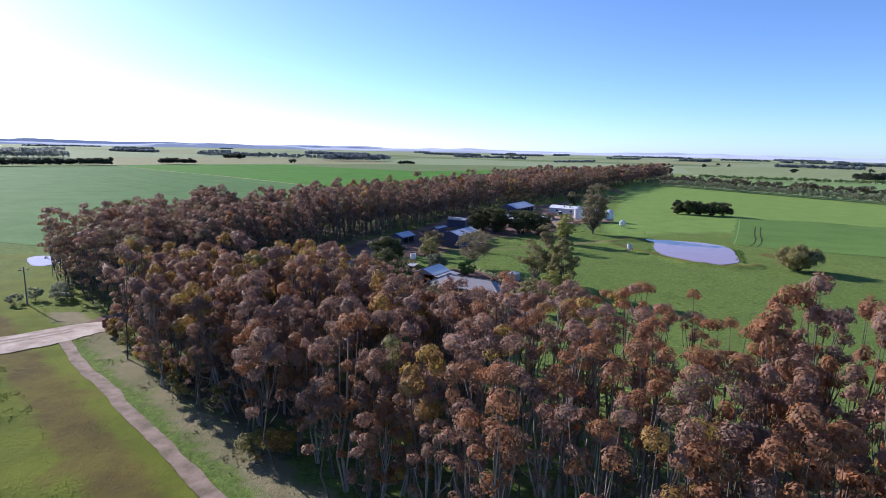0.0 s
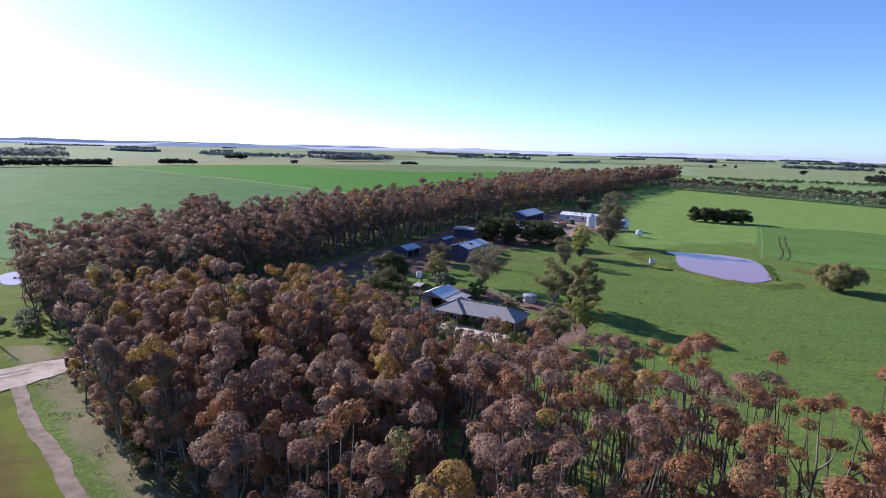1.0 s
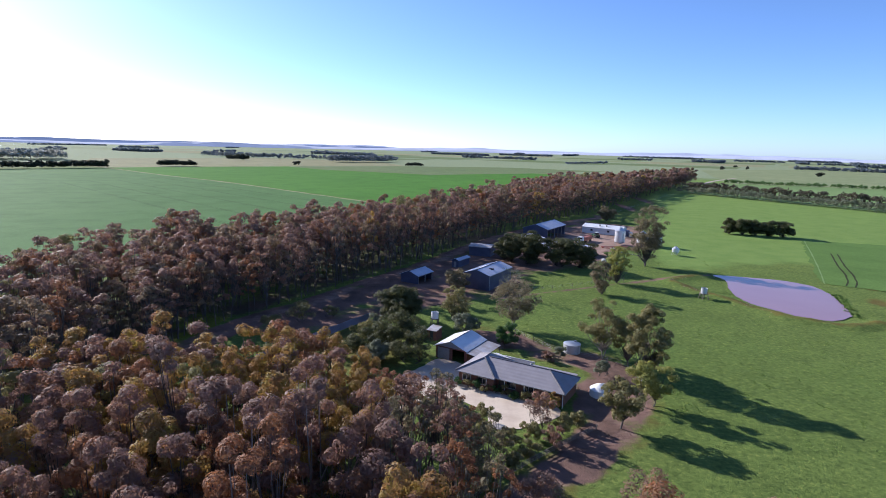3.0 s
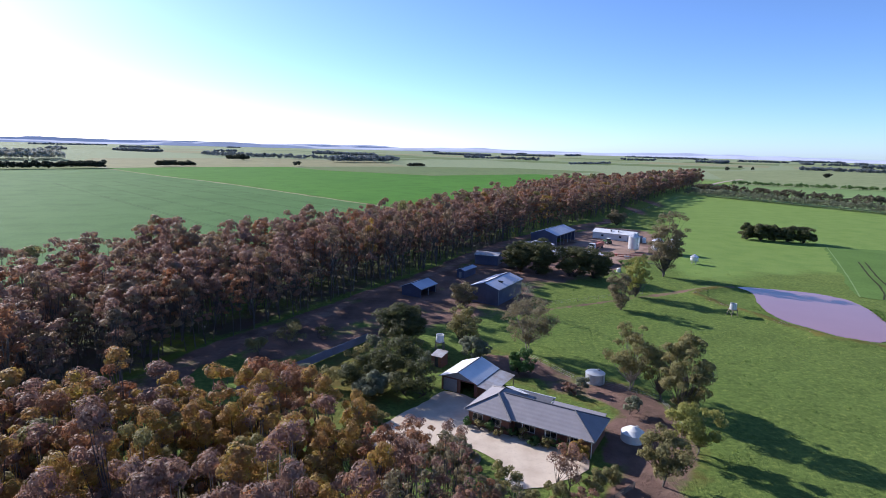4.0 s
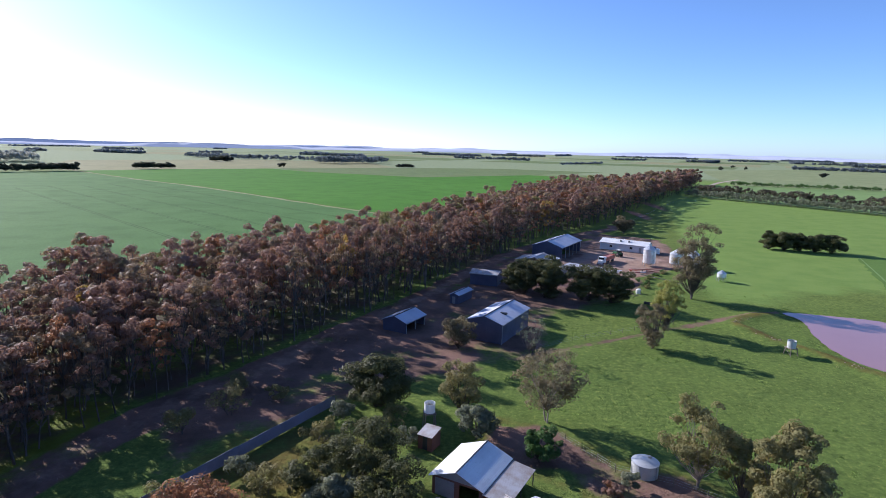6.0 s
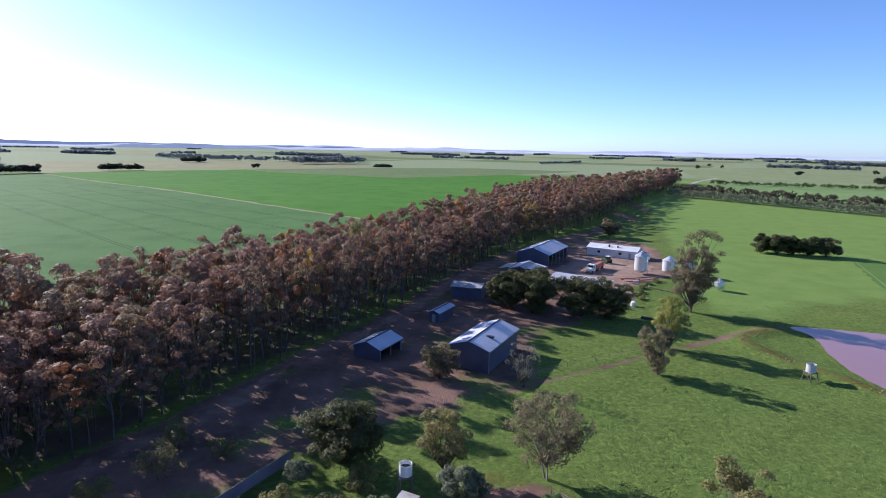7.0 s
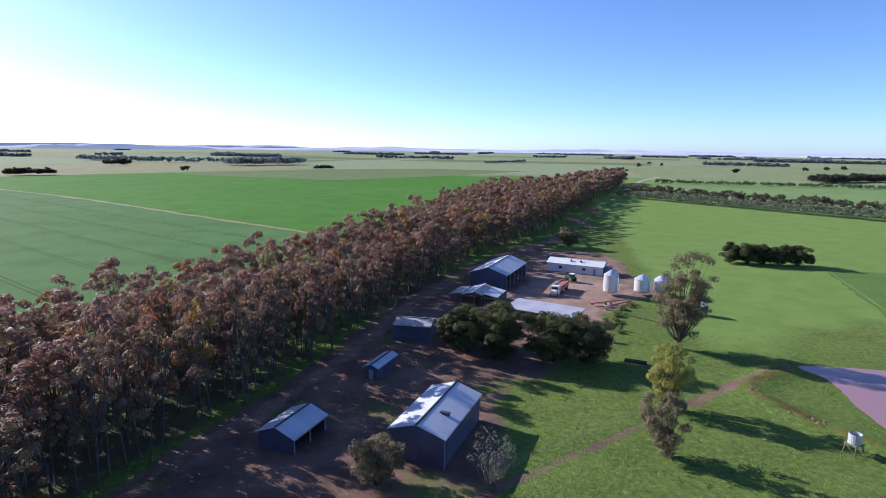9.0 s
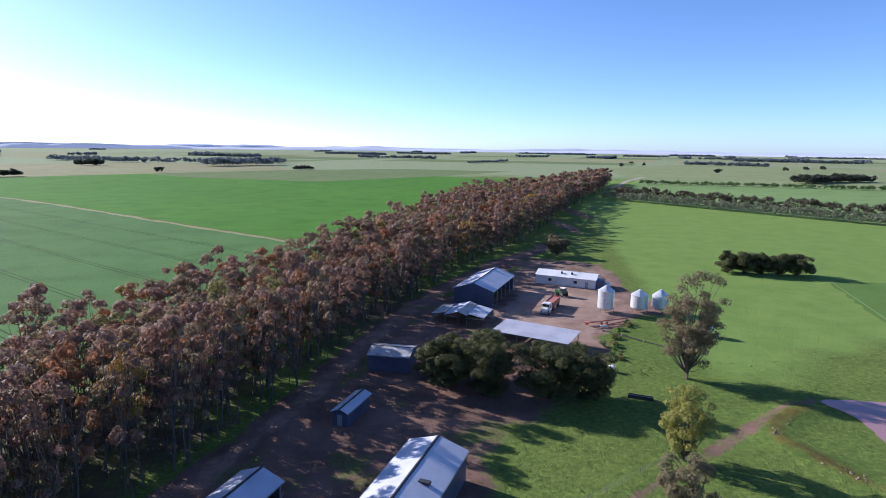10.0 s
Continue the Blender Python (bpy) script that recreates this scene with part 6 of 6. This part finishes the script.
def gate():
    t = thing("gate", "curved brick gateway wing wall beside the road", "gate", pose(-63.5, 101.0, 0, 0, 0, -40))
    for i in range(7):
        a0, a1 = math.pi * (0.15 + 0.1 * i), math.pi * (0.15 + 0.1 * (i + 1))
        part("wall", Shape().slab([(2.2 * math.cos(a0), 2.2 * math.sin(a0), 1.3), (2.2 * math.cos(a1), 2.2 * math.sin(a1), 1.3), (2.5 * math.cos(a1), 2.5 * math.sin(a1), 1.3), (2.5 * math.cos(a0), 2.5 * math.sin(a0), 1.3)], 1.3), BRICK, t)
    for a in (0.15, 0.85):
        part("pillar", bevelled(Shape().box(2.35 * math.cos(math.pi * a) - 0.3, 2.35 * math.sin(math.pi * a) - 0.3, 0, 2.35 * math.cos(math.pi * a) + 0.3, 2.35 * math.sin(math.pi * a) + 0.3, 1.7), "pillar", BRICK, 0.03), None, t)


gate()


def garden_edges():
    t = thing("garden_bed", "round garden bed with dry grass inside a timber edge", "garden bed", pose(-7.5, 127.2, 0))
    s = Shape()
    for i in range(24):
        a0, a1 = 2 * math.pi * i / 24, 2 * math.pi * (i + 1) / 24
        s.slab([(4.2 * math.cos(a0), 2.7 * math.sin(a0), 0.22), (4.2 * math.cos(a1), 2.7 * math.sin(a1), 0.22), (4.05 * math.cos(a1), 2.55 * math.sin(a1), 0.22), (4.05 * math.cos(a0), 2.55 * math.sin(a0), 0.22)], 0.22)
    part("edging", s, TIMBER, t)
    part("soil", Shape().face(*[(4.05 * math.cos(2 * math.pi * i / 24), 2.55 * math.sin(2 * math.pi * i / 24), 0.14) for i in range(24)]), TAN_DIRT, t)


garden_edges()


def tufts(name, label, places, seed, h, mat, blades=9, spread=0.35):
    """Grass clumps past counting, one object."""
    rng = np.random.default_rng(seed)
    P = np.array(places)
    n = len(P)
    a = rng.uniform(0, 6.28, (n, blades))
    r = spread * np.sqrt(rng.random((n, blades)))
    bx, by = P[:, :1] + r * np.cos(a), P[:, 1:2] + r * np.sin(a)
    hh = h * rng.uniform(0.5, 1.2, (n, blades))
    w = 0.10
    t = a + 1.57
    z0 = np.full_like(bx, -0.1)
    V = np.stack([np.stack([bx - w * np.cos(t), by - w * np.sin(t), z0], -1), np.stack([bx + w * np.cos(t), by + w * np.sin(t), z0], -1), np.stack([bx + 0.5 * hh * np.cos(a), by + 0.5 * hh * np.sin(a), hh], -1)], 2)
    V = V.reshape(-1, 3)
    return tagged(new(name, array_mesh(name, V, np.arange(len(V)).reshape(-1, 3), [mat])), label, "grass", "", "stuff")


def grass():
    rng = np.random.default_rng(9)

    def near(line, n, width):
        out = []
        for _ in range(n):
            k = rng.integers(0, len(line) - 1)
            t = rng.random()
            out.append((line[k][0] * (1 - t) + line[k + 1][0] * t + rng.normal() * width, line[k][1] * (1 - t) + line[k + 1][1] * t + rng.normal() * width))
        return out
    tufts("grass", "dry grass tufts along the pond bank", near(BANK, 1300, 0.9), 1, 0.35, STRAW_TUFT)
    P = np.stack([rng.uniform(-110, -10, 9000), rng.uniform(36, 118, 9000)], 1)
    off = 0.66 * (P[:, 0] + 46) + 0.75 * (P[:, 1] - 76)
    clump = value_noise(P[:, 0], P[:, 1], 3.2, 51)
    field_p = P[(off < -9) & (clump > 0.55) & (seg_distance(P[:, 0], P[:, 1], GRIT_ROAD) > 5)]
    tufts("grass", "yellow-green tussocks over the roadside field", field_p, 6, 0.13, GOLD_TUFT, 8, 0.5)
    verge_p = P[(off > 2) & (off < 9) & (clump > 0.66) & (P[:, 0] > -66)]
    tufts("grass", "dry grey-green tussocks on the verge beside the track", verge_p, 7, 0.14, STRAW_TUFT, 7, 0.45)
    Q = np.stack([rng.uniform(-2, 84, 16000), rng.uniform(118, 262, 16000)], 1)
    clump = value_noise(Q[:, 0], Q[:, 1], 4.0, 52) * 0.3 + value_noise(Q[:, 0], Q[:, 1], 1.6, 53) * 0.7
    open_p = (clump > 0.64) & (depth_in(Q[:, 0], Q[:, 1], SHED_YARD) < -1.5) & (depth_in(Q[:, 0], Q[:, 1], BACK_STRIP) < -1) & (depth_in(Q[:, 0], Q[:, 1], POND_RING) < -1)
    open_p &= (seg_distance(Q[:, 0], Q[:, 1], GARDEN_TRACK) > 1.8) & (Q[:, 0] + 0.5 * Q[:, 1] > 93) & (depth_in(Q[:, 0], Q[:, 1], YARD) < -1)
    tufts("grass", "lush green tussocks through the near paddock", Q[open_p], 8, 0.10, SWARD_TUFT, 6, 0.45)
    ring_a, ring_r = rng.uniform(0, 6.28, 260), np.sqrt(rng.random(260))
    tufts("grass", "dry ornamental grasses filling the round garden bed", np.stack([-7.5 + 3.8 * ring_r * np.cos(ring_a), 127.2 + 2.3 * ring_r * np.sin(ring_a)], 1), 9, 0.6, STRAW_TUFT, 8, 0.25)
    tufts("reeds", "dark weeds at the water's edge", near([(94, 188), (99, 200), (104, 214)], 70, 0.8), 5, 0.5, GREEN_TUFT, 10, 0.5)


grass()


def bank_stones():
    rnd = random.Random(3)
    for _ in range(230):
        k = rnd.randrange(0, 7)
        t = rnd.random()
        x, y = BANK[k][0] * (1 - t) + BANK[k + 1][0] * t + rnd.gauss(0, 0.6), BANK[k][1] * (1 - t) + BANK[k + 1][1] * t + rnd.gauss(0, 0.6)
        s = rnd.choice((0.12, 0.15, 0.18, 0.22, 0.28))
        st = Shape().lathe([(s * 0.8, -0.2), (s * rnd.uniform(0.9, 1.2), 0.1 * s + 0.32), (s * rnd.uniform(0.5, 0.9), 0.6 * s + 0.4), (s * 0.25, 0.8 * s + 0.45)], 5)
        st.v = [(a * rnd.uniform(0.7, 1.3), b * rnd.uniform(0.7, 1.3), c * rnd.uniform(0.9, 1.1)) for a, b, c in st.v]
        ob = new("stone", st.mesh("stone", STONE))
        ob.matrix_basis = pose(x, y, 0.0, 0, 0, rnd.uniform(0, 360))
        tagged(ob, "rough grey-brown stone on the pond bank", "stone", "stones on the pond bank")


bank_stones()


def trough():
    # trough shape added where a flat, shadow-dark oblong lies on the grass
    t = thing("trough", "dark trough built for a shadow-like oblong in the paddock", "trough", pose(44.5, 239.2, 0, 0, 0, -28))
    part("basin", Shape().box(-2.2, -0.4, 0, 2.2, 0.4, 0.12).box(-2.2, -0.4, 0.12, 2.2, -0.32, 0.6).box(-2.2, 0.32, 0.12, 2.2, 0.4, 0.6).box(-2.2, -0.32, 0.12, -2.1, 0.32, 0.6).box(2.1, -0.32, 0.12, 2.2, 0.32, 0.6), DARK_STEEL, t)
    part("water", Shape().face((-2.1, -0.32, 0.5), (2.1, -0.32, 0.5), (2.1, 0.32, 0.5), (-2.1, 0.32, 0.5)), GLASS, t)


trough()
water_tank("small white poly tank beside the cypress clump", 44.4, 252.0, 0.7, 1.1, 0.2, WHITE_PAINT)


def debris():
    """Old branches, sheets and posts heaped at the yard's edge."""
    rnd = random.Random(21)
    t = thing("timber_heap", "heap of old reddish branches and boards at the yard edge", "debris", pose(39.5, 249.5, 0))
    for _ in range(26):
        x, y, a = rnd.uniform(-3.5, 3.5), rnd.uniform(-2.5, 2.5), rnd.uniform(0, 3.14)
        l = rnd.uniform(1.0, 2.6)
        part("board", Shape().tube([(x, y, 0.05), (x + l * math.cos(a), y + l * math.sin(a), rnd.uniform(0.2, 0.7))], [0.09, 0.06], 4), RED_DIRT if rnd.random() < 0.5 else TIMBER, t)


debris()


def shadow_line_pipe():
    # pipe added in place of a dark, shadow-like line across the grass
    t = thing("pipe", "long dark pipe added for a shadow-like line by the auger", "pipe", pose(52.6, 277.4, 0, 0, 0, math.degrees(math.atan2(-12.6, 9.4))))
    for i in range(3):
        part("length", Shape().tube([(5.6 * i, 0, 0.30), (5.6 * i + 5.5, 0.05 * i, 0.30)], [0.11, 0.11], 8), DARK_STEEL, t)
        part("collar", Shape().tube([(5.6 * i + 5.42, 0.04 * i, 0.30), (5.6 * i + 5.68, 0.05 * i, 0.30)], [0.16, 0.16], 8), GREY_PAINT, t)
    for i in range(4):
        part("block", Shape().box(4.6 * i + 0.4, -0.25, 0, 4.6 * i + 0.7, 0.25, 0.2), TIMBER, t)


shadow_line_pipe()


def yard_weeds():
    """Rank weeds along the yard's grassy edge."""
    rnd = random.Random(44)
    line = [(61, 281.5), (55, 275.5), (50.5, 267.5), (47.5, 257)]
    for i in range(22):
        k = rnd.randrange(3)
        q = rnd.random()
        x, y = line[k][0] * (1 - q) + line[k + 1][0] * q + rnd.gauss(0.6, 0.7), line[k][1] * (1 - q) + line[k + 1][1] * q + rnd.gauss(0, 0.8)
        tree("weed_clump", "rank dark green weeds at the yard edge", x, y, rnd.uniform(0.7, 1.5), rnd.uniform(0.5, 1.0), (LEAF_GREEN, LEAF_OLIVE)[i % 2], BARK_DARK, 500 + i, 0.05, 0.5, 60, 0.12, 1, 7)


yard_weeds()
